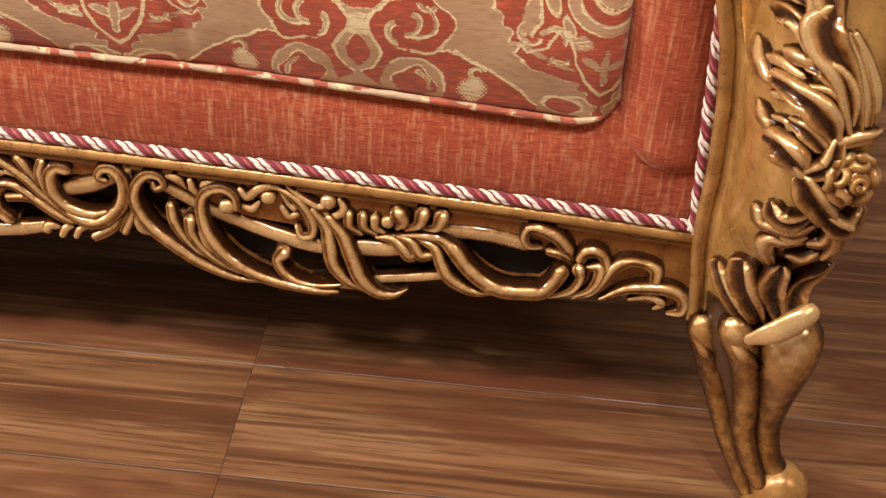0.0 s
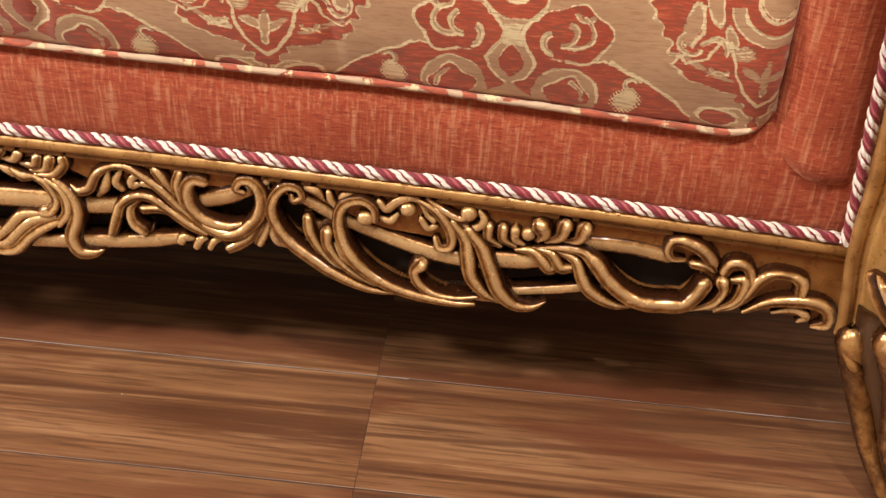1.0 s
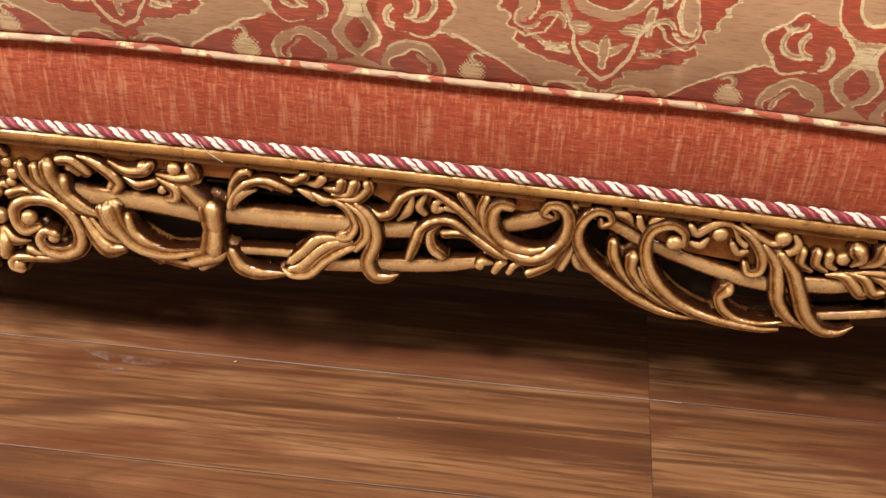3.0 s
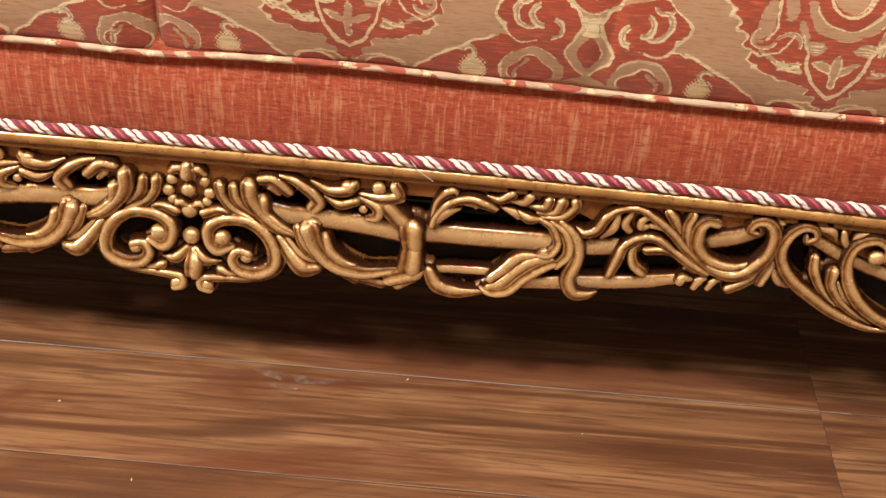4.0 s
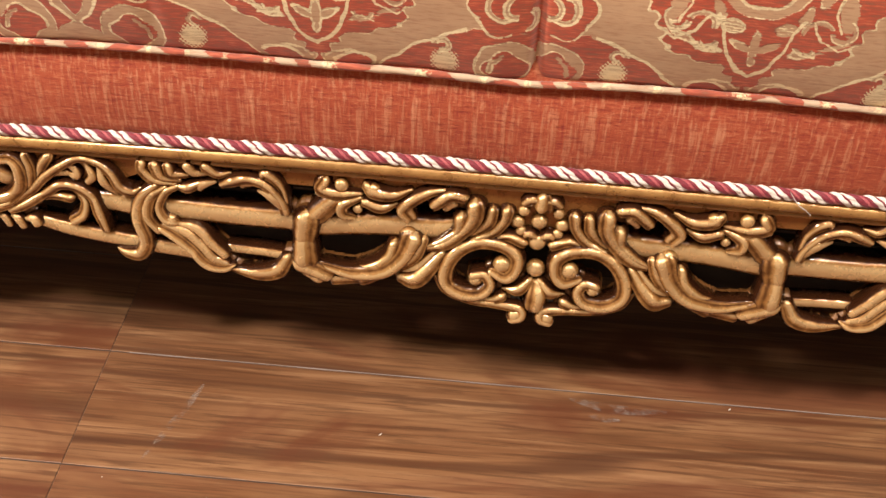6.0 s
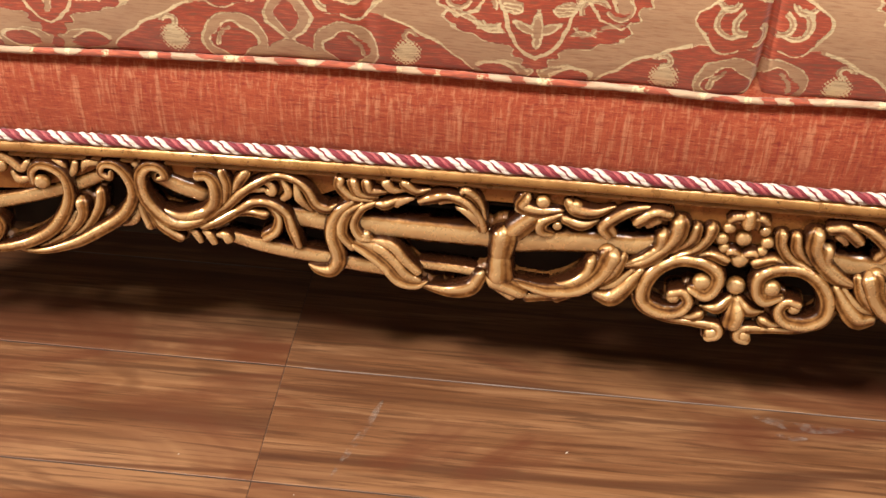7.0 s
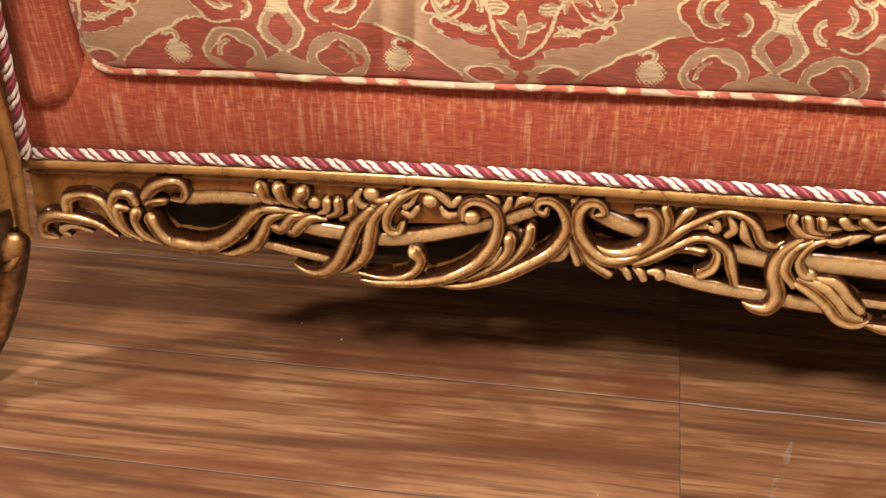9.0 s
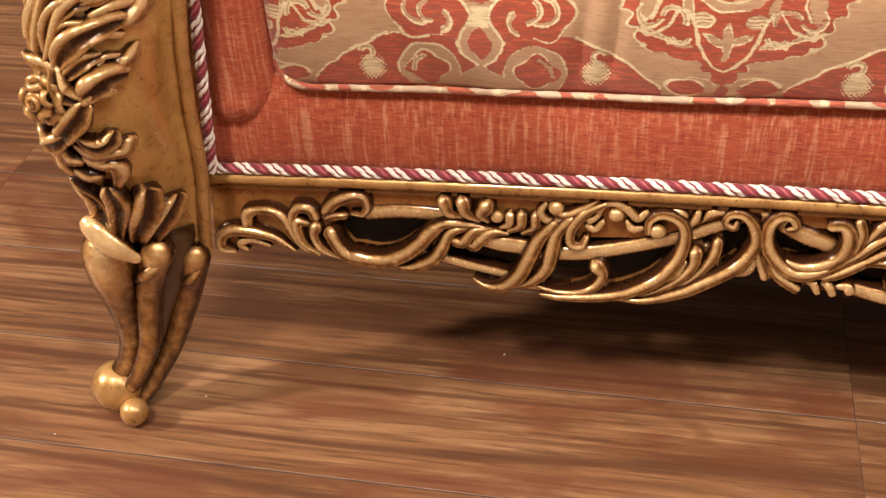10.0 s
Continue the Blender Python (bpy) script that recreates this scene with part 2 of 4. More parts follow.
def spline(pts, per=5):
    """Catmull-Rom through the points; rows of any width."""
    p = np.array(pts, float)
    if len(p) < 3:
        return np.array([p[0] + (p[-1] - p[0]) * s for s in np.linspace(0, 1, per + 1)])
    p = np.vstack([2 * p[0] - p[1], p, 2 * p[-1] - p[-2]])
    out = []
    for i in range(1, len(p) - 2):
        for s in np.linspace(0, 1, per, endpoint=False):
            a, b, c, d = p[i - 1 : i + 3]
            out.append(0.5 * (2 * b + (c - a) * s + (2 * a - 5 * b + 4 * c - d) * s * s + (3 * b - a - 3 * c + d) * s**3))
    return np.array(out + [p[-2]])


def tube(path, radius, sides=8, ends=True):
    """Vertices and faces of a round tube along a path; radius a number or one a point."""
    p = np.array(path, float)
    r = np.broadcast_to(np.asarray(radius, float), (len(p),))
    tan = np.gradient(p, axis=0)
    tan /= np.linalg.norm(tan, axis=1, keepdims=True) + 1e-12
    # carry one frame along the path, so that it does not twist
    start = np.cross(tan[0], (0, 1, 0) if abs(tan[0][1]) < 0.9 else (1, 0, 0))
    u = np.empty_like(p)
    for i in range(len(p)):
        start = start - tan[i] * (start @ tan[i])
        start = start / (np.linalg.norm(start) + 1e-12)
        u[i] = start
    v = np.cross(u, tan)
    ang = np.linspace(0, 2 * np.pi, sides, endpoint=False)
    verts = (p[:, None] + r[:, None, None] * (np.cos(ang)[None, :, None] * u[:, None] + np.sin(ang)[None, :, None] * v[:, None])).reshape(-1, 3)
    faces = grid_faces(len(p), sides, True)
    if ends:
        faces += [tuple(range(sides)), tuple(range(len(verts) - 1, len(verts) - sides - 1, -1))]
    return verts, faces


# ---- room ----
def wall(name, lo, hi, label):
    tagged(box(name, lo, hi, PLASTER), label, "wall", kind="structure")


wall("wall_north", (-4.7, 3.4, -0.1), (4.7, 3.55, 2.8), "plain cream plaster wall behind the sofa")
wall("wall_south", (-4.7, -3.55, -0.1), (4.7, -3.4, 2.8), "plain cream plaster wall of the showroom")
wall("wall_east", (4.55, -3.4, -0.1), (4.7, 3.4, 2.8), "plain cream plaster wall of the showroom")
wall("wall_west", (-4.7, -3.4, -0.1), (-4.55, 3.4, 2.8), "plain cream plaster wall of the showroom")
tagged(box("ceiling", (-4.7, -3.55, 2.8), (4.7, 3.55, 2.9), CEILING), "plain white painted ceiling", "ceiling", kind="structure")

# ---- sofa ----
sofa = new("sofa")
tagged(sofa, "carved antique gold sofa upholstered in coral chenille", "sofa")


def rail_top(x):
    """The upper edge of the front rail, which arches gently."""
    return 0.252 - 0.0275 * (abs(x) / 0.96) ** 2.2


def rail_face(s, z):
    """Place and outward direction on the carved face of the rail, which leans a little."""
    y = -0.014 + (z - 0.12) * 0.23 if z < 0.19 else 0.0021 + (z - 0.19) * 0.05
    return Vector((s, y, z)), Vector((0, -1, 0.2 if z < 0.19 else 0.05)).normalized()


def post_edge(z):
    """The inner edge of the arm post, which swings in and out as it rises."""
    return float(np.interp(z, [0.15, 0.17, 0.23, 0.26, 0.30, 0.357, 0.405, 0.44, 0.6], [0.983, 0.982, 0.973, 0.971, 0.971, 0.967, 0.960, 0.950, 0.92]))


def post_front(x, z):
    """How far forward the carved front of the arm post stands; it swells at the knee and falls back to both sides."""
    y = float(np.interp(z, [0.18, 0.205, 0.256, 0.29, 0.33, 0.375, 0.41, 0.46, 0.52], [-0.058, -0.070, -0.086, -0.104, -0.113, -0.112, -0.104, -0.092, -0.08]))
    return y + 0.045 * max(0.0, (1.010 - x) / 0.036) ** 2 + 0.05 * max(0.0, (x - 1.035) / 0.03) ** 2


def post_face(x, z):
    """Place and outward direction on the front of the arm post."""
    e = 0.004
    dx, dz = (post_front(x + e, z) - post_front(x - e, z)) / (2 * e), (post_front(x, z + e) - post_front(x, z - e)) / (2 * e)
    return Vector((x, post_front(x, z), z)), Vector((dx, -1, dz)).normalized()


FOOTPRINT = []  # strokes on the rail, for the board from which they are cut


class Carver:
    """Carved strokes on a curved face. side -1 mirrors them to the other end of the sofa."""

    def __init__(self, parent, side):
        self.parent, self.side = parent, side

    def _link(self, name, verts, faces, label="", wear_shade=()):
        if self.side < 0:
            verts = [(-v[0], v[1], v[2]) for v in verts]
            faces = [tuple(reversed(f)) for f in faces]
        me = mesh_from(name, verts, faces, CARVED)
        gilding_shade = np.asarray(wear_shade if len(wear_shade) else np.ones(len(verts)), np.float32)
        me.attributes.new("gilding_shade", "FLOAT", "POINT").data.foreach_set("value", gilding_shade)
        piece(name, me, self.parent, label)

    def stroke(self, name, pts, widths, lift, face, full=0.66, deep=0.012, web=0.0006):
        if face is post_face:
            deep, full = 0.03, full * 0.8
        rows = spline([(x, z, w * 0.001) for (x, z), w in zip(pts, widths)], 5)
        d = np.gradient(rows[:, :2], axis=0)
        d /= np.linalg.norm(d, axis=1, keepdims=True) + 1e-9
        # rounded ends
        first, last, cap = rows[0], rows[-1], ((0.20, 0.90), (0.36, 0.66), (0.46, 0.34))
        head = [(first[0] - d[0][0] * first[2] * o, first[1] - d[0][1] * first[2] * o, first[2] * f) for o, f in reversed(cap)]
        tail = [(last[0] + d[-1][0] * last[2] * o, last[1] + d[-1][1] * last[2] * o, last[2] * f) for o, f in cap]
        rows, d = np.vstack([head, rows, tail]), np.vstack([[d[0]] * 3, d, [d[-1]] * 3])
        if face is post_face and max(widths) > 10:
            # hollowed leaf with raised rims
            prof = [(-0.5, -1), (-0.5, -0.3), (-0.53, 0.0), (-0.48, 0.50), (-0.38, 0.84), (-0.26, 0.66), (-0.08, 0.36), (0.08, 0.50), (0.28, 1.0), (0.44, 0.80), (0.53, 0.0), (0.5, -0.3), (0.5, -1)]
        elif max(widths) > 8.5 and name != "carved_rod":
            # fluted: a broad ridge beside a narrow one
            prof = [(-0.5, -1), (-0.5, -0.3), (-0.53, 0.0), (-0.47, 0.40), (-0.36, 0.78), (-0.22, 0.66), (-0.10, 0.80), (0.08, 1.0), (0.24, 0.92), (0.42, 0.50), (0.53, 0.0), (0.5, -0.3), (0.5, -1)]
        else:
            prof = [(-0.5, -1), (-0.5, -0.3), (-0.53, 0.0), (-0.46, 0.55), (-0.28, 0.90), (0, 1.0), (0.28, 0.90), (0.46, 0.55), (0.53, 0.0), (0.5, -0.3), (0.5, -1)]
        verts = []
        if face is rail_face and name != "carved_rod":
            FOOTPRINT.append((self.side, rows.copy()))
        rows[:, 2] *= 1.36 if name == "carved_scroll" else 1.24
        for (s, z, w), (ds, dz) in zip(rows, d):
            tall = w * full
            for u, h in prof:
                out = u * w if h >= 0 else math.copysign(abs(u) * w + web, u)
                p, n = face(s - dz * out, z + ds * out)
                verts.append(p + n * (lift * 0.0014 + (h * tall if h >= 0 else -deep if h < -0.9 else -0.0022)))
        faces = grid_faces(len(rows), len(prof))
        c = len(prof)
        faces += [tuple(range(c - 1, -1, -1)), tuple(range((len(rows) - 1) * c, len(rows) * c))]
        # close the back
        faces += [((i + 1) * c, (i + 1) * c + c - 1, i * c + c - 1, i * c) for i in range(len(rows) - 1)]
        faces = [tuple(reversed(f)) for f in faces]
        # wiped gold on the ridges, brown down the cut sides; shading contrast is coloured in too
        self._link(name, verts, faces, wear_shade=[max(h, 0.0) ** (2.4 if face is post_face else 3.0) for _ in rows for _, h in prof])

    def leaf(self, pts, widths, lift, face=rail_face):
        self.stroke("carved_leaf", pts, widths, lift, face)

    def scroll(self, pts, widths, lift, face=rail_face):
        self.stroke("carved_scroll", pts, widths, lift + 0.5, face, 0.54)

    def clasp(self, pts, widths, lift, face=rail_face):
        self.stroke("carved_clasp", pts, widths, lift, face, 0.42)

    def rod(self, pts, widths, lift, face=rail_face):
        self.stroke("carved_rod", pts, widths, lift - 1.5, face, 0.42, deep=0.014)

    def limb(self, name, rows, flat=1.0):
        """A plump rounded strand through points with a radius each; its front and top are coloured lighter, as if lit.
        """
        rows = spline(rows, 6)
        path, radii = list(rows[:, :3]), list(rows[:, 3])
        for end, k in ((0, 1), (-1, -2)):
            way = path[end] - path[k]
            way, tip, rad = way / np.linalg.norm(way), path[end], radii[end]
            for a in (0.4, 0.7, 0.9, 0.99):
                at = 0 if end == 0 else len(path)
                path.insert(at, tip + way * rad * a)
                radii.insert(at, rad * math.sqrt(1 - a * a))
        verts, faces = tube(path, radii, 18)
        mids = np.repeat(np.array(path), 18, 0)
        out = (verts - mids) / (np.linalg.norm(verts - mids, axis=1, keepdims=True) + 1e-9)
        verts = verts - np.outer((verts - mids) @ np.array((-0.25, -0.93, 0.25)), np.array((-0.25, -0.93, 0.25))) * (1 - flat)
        # painted light: gold on the fixed front direction and high up, brown elsewhere
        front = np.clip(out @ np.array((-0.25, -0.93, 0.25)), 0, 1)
        self._link(name, verts, faces, wear_shade=(0.45 if flat < 1 else 0.03) + 0.42 * front**2 + 0.42 * front * np.clip((verts[:, 2] - 0.135) / 0.05, 0, 1))

    def disc(self, x, z, r, lift, face=rail_face):
        """A carved boss, a little flattened."""
        r *= 0.001
        s = x
        p, n = face(s, z)
        side = n.cross(Vector((0, 0, 1))).normalized()
        up = side.cross(n)
        verts, rings, seg = [], 7, 14
        for i in range(rings):
            a = -0.5 + (math.pi / 2 + 0.5) * i / (rings - 1)
            for j in range(seg):
                b = 2 * math.pi * j / seg
                verts.append(p + n * (lift * 0.0014 + 0.001 + 0.85 * r * math.sin(a)) + (side * math.cos(b) + up * math.sin(b)) * r * max(math.cos(a), 0.02))
        faces = grid_faces(rings, seg, True) + [tuple(range(seg - 1, -1, -1)), tuple(range((rings - 1) * seg, rings * seg))]
        # domes coloured lighter and rims darker, shading put into the gilding
        rub_tone = [0.25 + 0.75 * max(0.0, math.sin(-0.5 + (math.pi / 2 + 0.5) * i / (rings - 1))) for i in range(rings) for j in range(seg)]
        self._link("carved_bead", verts, faces, wear_shade=rub_tone)


# front rail: an arched board with a moulding along its top
def board_foot(x):
    a = abs(x)
    drop = np.interp(a, [0, 0.014, 0.045, 0.33, 0.35, 0.42, 0.45, 0.54, 0.59, 0.68, 0.72, 0.84, 0.86, 0.89, 0.974], [0.072, 0.066, 0.036, 0.034, 0.044, 0.044, 0.034, 0.034, 0.054, 0.058, 0.044, 0.044, 0.05, 0.075, 0.080])
    return rail_top(x) - float(drop)


def front_rail():
    xs = np.linspace(-0.978, 0.978, 131)
    verts, n = [], 9
    for x in xs:
        top, low = rail_top(x) - 0.0195, board_foot(x)
        for z, back in ((top, 0), (top * 0.7 + low * 0.3, 0), (top * 0.3 + low * 0.7, 0), (low + 0.0015, 0), (low, 0.002), (low, 0.016), (top, 0.016)):
            p, _ = rail_face(x, z)
            verts.append((x, p.y + 0.001 + back, z))
    n = 7
    faces = grid_faces(len(xs), n, True)
    rail = piece("front_rail", mesh_from("front_rail", verts, faces, GOLD_DARK, False), sofa, "arched gold-brown rail with pierced carving")
    prof = [(0.05, 0.0), (0.006, 0.0), (0.0, -0.0008), (-0.0042, -0.003), (-0.0056, -0.0065), (-0.0046, -0.0100), (-0.0020, -0.0122), (0.0100, -0.0130), (0.0100, -0.0156), (0.0000, -0.0164), (0.0002, -0.0184), (0.004, -0.0192), (0.05, -0.0196)]
    verts = [(x, y, rail_top(x) + z) for x in xs for y, z in prof]
    piece("top_moulding", mesh_from("top_moulding", verts, [tuple(reversed(f)) for f in grid_faces(len(xs), len(prof), True)], GOLD), rail, "rounded gold moulding worn along its edge")
    return rail


rail = front_rail()


def carve_centre(c):
    disc, leaf = c.disc, c.leaf
    disc(-0.001, 0.205, 7.0, 0)
    disc(0.000, 0.161, 8.3, 0)
    disc(-0.001, 0.185, 7.9, 0)
    leaf([(0.001, 0.222), (0.001, 0.229)], [15, 13], 0)
    leaf([(0.002, 0.148), (0.003, 0.138), (0.002, 0.128)], [9, 16, 15], 0)


def carve_half(c):
    disc, leaf, scroll, clasp, rod = c.disc, c.leaf, c.scroll, c.clasp, c.rod
    leaf([(-0.004, 0.222), (0.008, 0.227), (0.014, 0.223)], [3, 9, 7], 1)
    disc(0.014, 0.215, 5.2, 1)
    disc(0.018, 0.204, 5.7, 1)
    disc(0.015, 0.195, 4.8, 1)
    leaf([(0.003, 0.190), (0.009, 0.193), (0.011, 0.188)], [7, 9, 5], 1)
    leaf([(0.004, 0.150), (0.013, 0.141), (0.026, 0.140)], [7, 10, 2], 1)
    scroll([(0.016, 0.113), (0.009, 0.116), (0.011, 0.123), (0.031, 0.125), (0.053, 0.126), (0.073, 0.134), (0.083, 0.146)], [8, 9, 8, 6, 5, 6, 3], 1)
    disc(0.013, 0.116, 6.6, 1)
    disc(0.028, 0.163, 7.9, 2)
    scroll([(0.036, 0.156), (0.024, 0.152), (0.017, 0.160), (0.017, 0.172), (0.029, 0.180), (0.049, 0.181), (0.065, 0.172), (0.074, 0.157), (0.073, 0.142), (0.060, 0.134), (0.044, 0.135), (0.037, 0.144), (0.042, 0.152), (0.051, 0.150)], [7, 10, 10, 10, 9, 9, 10, 11, 11, 11, 10, 9, 8, 9], 2)
    disc(0.049, 0.147, 6.1, 2)
    leaf([(0.026, 0.133), (0.035, 0.129), (0.047, 0.130)], [9, 7, 2], 1)
    leaf([(0.012, 0.184), (0.025, 0.189), (0.036, 0.184)], [9, 9, 4], 1)
    leaf([(0.027, 0.214), (0.030, 0.202), (0.042, 0.188), (0.069, 0.175), (0.091, 0.170)], [10, 9, 9, 8, 4], 1)
    leaf([(0.039, 0.213), (0.042, 0.201), (0.056, 0.184)], [9, 10, 4], 1)
    leaf([(0.053, 0.218), (0.054, 0.205), (0.064, 0.188), (0.078, 0.176), (0.091, 0.171)], [14, 13, 11, 9, 4], 2)
    leaf([(0.064, 0.204), (0.066, 0.191), (0.077, 0.180), (0.093, 0.172)], [12, 10, 9, 4], 2)
    leaf([(0.063, 0.224), (0.074, 0.225), (0.087, 0.214)], [9, 10, 9], 2)
    leaf([(0.071, 0.218), (0.078, 0.210)], [8, 5], 1)
    leaf([(0.076, 0.228), (0.091, 0.225), (0.106, 0.215), (0.113, 0.206), (0.108, 0.198)], [4, 8, 10, 10, 9], 1)
    leaf([(0.101, 0.217), (0.108, 0.208), (0.104, 0.199)], [5, 7, 6], 1)
    leaf([(0.106, 0.225), (0.121, 0.219), (0.136, 0.221), (0.142, 0.226)], [3, 9, 11, 9], 1)
    disc(0.137, 0.223, 6.6, 2)
    leaf([(0.117, 0.211), (0.130, 0.206), (0.144, 0.210)], [3, 9, 8], 1)
    disc(0.163, 0.225, 6.1, 2)
    leaf([(0.147, 0.217), (0.166, 0.216), (0.180, 0.220), (0.177, 0.228)], [4, 10, 10, 10], 1)
    leaf([(0.151, 0.215), (0.166, 0.210), (0.183, 0.215)], [3, 7, 5], 1)
    leaf([(0.147, 0.213), (0.162, 0.206), (0.162, 0.197), (0.154, 0.194)], [4, 10, 10, 6], 1)
    disc(0.150, 0.202, 4.4, 1)
    clasp([(0.171, 0.207), (0.184, 0.193)], [15, 17], 1)
    clasp([(0.192, 0.188), (0.194, 0.172)], [20, 17], 2)
    clasp([(0.194, 0.167), (0.193, 0.152)], [17, 20], 2)
    clasp([(0.197, 0.148), (0.175, 0.139)], [16, 13], 2)
    clasp([(0.199, 0.142), (0.182, 0.134)], [7, 10], 1)
    scroll([(0.181, 0.148), (0.153, 0.143), (0.127, 0.148), (0.111, 0.163), (0.104, 0.180)], [5, 10, 12, 13, 16], 2)
    disc(0.107, 0.182, 7.9, 2)
    leaf([(0.118, 0.173), (0.122, 0.161), (0.135, 0.151), (0.153, 0.147)], [10, 11, 9, 3], 2)
    leaf([(0.094, 0.179), (0.100, 0.164), (0.113, 0.149)], [8, 9, 4], 2)
    clasp([(0.122, 0.143), (0.145, 0.135)], [5, 9], 0)
    clasp([(0.145, 0.136), (0.169, 0.133)], [7, 9], 0)
    leaf([(0.078, 0.168), (0.089, 0.153), (0.100, 0.143), (0.112, 0.143)], [9, 13, 15, 9], 1)
    leaf([(0.084, 0.169), (0.098, 0.154), (0.110, 0.148)], [4, 7, 3], 2)
    rod([(0.069, 0.190), (0.090, 0.187), (0.123, 0.187), (0.152, 0.185), (0.184, 0.181)], [16, 16, 17, 17, 17], -2)
    rod([(0.199, 0.182), (0.213, 0.183), (0.255, 0.183), (0.308, 0.184), (0.337, 0.183), (0.365, 0.185)], [16, 16, 16, 16, 15, 14], -2)
    leaf([(0.210, 0.202), (0.212, 0.214), (0.218, 0.224), (0.226, 0.229), (0.228, 0.223)], [6, 6, 8, 9, 4], 1)
    leaf([(0.210, 0.193), (0.214, 0.205), (0.225, 0.218), (0.240, 0.223), (0.252, 0.220), (0.262, 0.215)], [8, 8, 8, 8, 9, 6], 2)
    leaf([(0.213, 0.198), (0.221, 0.208), (0.232, 0.212)], [6, 8, 3], 2)
    leaf([(0.225, 0.218), (0.240, 0.219), (0.246, 0.214)], [3, 7, 4], 1)
    leaf([(0.255, 0.226), (0.265, 0.224), (0.275, 0.231)], [3, 7, 9], 1)
    leaf([(0.275, 0.223), (0.285, 0.224), (0.290, 0.230)], [3, 7, 8], 1)
    leaf([(0.268, 0.216), (0.278, 0.213), (0.282, 0.208)], [3, 7, 5], 1)
    leaf([(0.278, 0.215), (0.290, 0.209), (0.298, 0.208)], [4, 9, 6], 1)
    leaf([(0.291, 0.220), (0.303, 0.221), (0.306, 0.228)], [4, 9, 9], 1)
    leaf([(0.298, 0.214), (0.312, 0.217), (0.317, 0.228)], [4, 9, 10], 1)
    leaf([(0.300, 0.210), (0.318, 0.213), (0.328, 0.223), (0.328, 0.229)], [4, 9, 9, 9], 1)
    leaf([(0.300, 0.209), (0.311, 0.202), (0.317, 0.187), (0.312, 0.177), (0.304, 0.175)], [5, 7, 8, 9, 8], 2)
    disc(0.307, 0.176, 5.8, 2)
    leaf([(0.310, 0.207), (0.323, 0.197), (0.327, 0.179), (0.318, 0.166)], [5, 9, 10, 8], 2)
    scroll([(0.318, 0.208), (0.331, 0.195), (0.335, 0.176), (0.329, 0.156), (0.335, 0.143), (0.347, 0.142), (0.355, 0.145)], [6, 10, 11, 11, 10, 7, 2], 2)
    leaf([(0.316, 0.168), (0.304, 0.162), (0.291, 0.152), (0.278, 0.139), (0.263, 0.136), (0.255, 0.139)], [8, 10, 10, 10, 8, 3], 2)
    leaf([(0.314, 0.171), (0.296, 0.167), (0.283, 0.157), (0.272, 0.145), (0.261, 0.140)], [5, 8, 8, 8, 5], 2)
    leaf([(0.304, 0.173), (0.286, 0.171), (0.273, 0.158), (0.262, 0.148)], [4, 8, 8, 7], 2)
    clasp([(0.209, 0.149), (0.217, 0.137), (0.234, 0.132), (0.257, 0.134)], [10, 12, 10, 4], 1)
    rod([(0.207, 0.148), (0.232, 0.150), (0.264, 0.151)], [7, 7, 7], -2)
    rod([(0.283, 0.146), (0.304, 0.147), (0.333, 0.150)], [11, 11, 12], 0)
    rod([(0.335, 0.150), (0.370, 0.153), (0.399, 0.157), (0.425, 0.162)], [11, 11, 11, 9], -1)
    rod([(0.334, 0.183), (0.353, 0.185), (0.372, 0.186)], [14, 14, 14], -2)
    rod([(0.446, 0.201), (0.465, 0.207), (0.483, 0.215)], [14, 14, 12], 0)
    leaf([(0.331, 0.204), (0.338, 0.200), (0.348, 0.204), (0.355, 0.217), (0.365, 0.225), (0.380, 0.228), (0.394, 0.221), (0.411, 0.208), (0.425, 0.193), (0.443, 0.179), (0.463, 0.173), (0.484, 0.179)], [2, 8, 9, 8, 6, 6, 7, 8, 8, 8, 9, 6], 2)
    leaf([(0.365, 0.221), (0.362, 0.207), (0.353, 0.195)], [4, 8, 3], 1)
    leaf([(0.376, 0.223), (0.371, 0.212), (0.376, 0.205)], [4, 7, 6], 1)
    leaf([(0.394, 0.222), (0.385, 0.216), (0.385, 0.210), (0.390, 0.211)], [4, 6, 7, 5], 1)
    leaf([(0.393, 0.212), (0.406, 0.210), (0.416, 0.198)], [5, 6, 4], 1)
    leaf([(0.364, 0.162), (0.369, 0.177), (0.374, 0.191), (0.386, 0.200), (0.401, 0.200), (0.417, 0.188), (0.432, 0.178), (0.446, 0.171)], [7, 9, 8, 8, 8, 8, 8, 6], 2)
    leaf([(0.392, 0.167), (0.383, 0.174), (0.381, 0.186), (0.389, 0.195)], [9, 9, 7, 4], 1)
    leaf([(0.393, 0.188), (0.406, 0.189), (0.419, 0.184)], [9, 8, 4], 1)
    leaf([(0.406, 0.227), (0.412, 0.219), (0.419, 0.203)], [8, 9, 4], 1)
    leaf([(0.426, 0.226), (0.423, 0.214), (0.427, 0.195), (0.439, 0.180)], [8, 9, 8, 4], 1)
    scroll([(0.447, 0.221), (0.438, 0.222), (0.432, 0.213), (0.434, 0.196), (0.447, 0.183), (0.465, 0.179), (0.482, 0.184)], [8, 9, 11, 11, 11, 9, 4], 2)
    scroll([(0.443, 0.177), (0.463, 0.172), (0.478, 0.177), (0.490, 0.190), (0.495, 0.205), (0.494, 0.219), (0.487, 0.227), (0.478, 0.226), (0.474, 0.218), (0.480, 0.215)], [4, 8, 9, 10, 9, 9, 8, 7, 6, 5], 3)
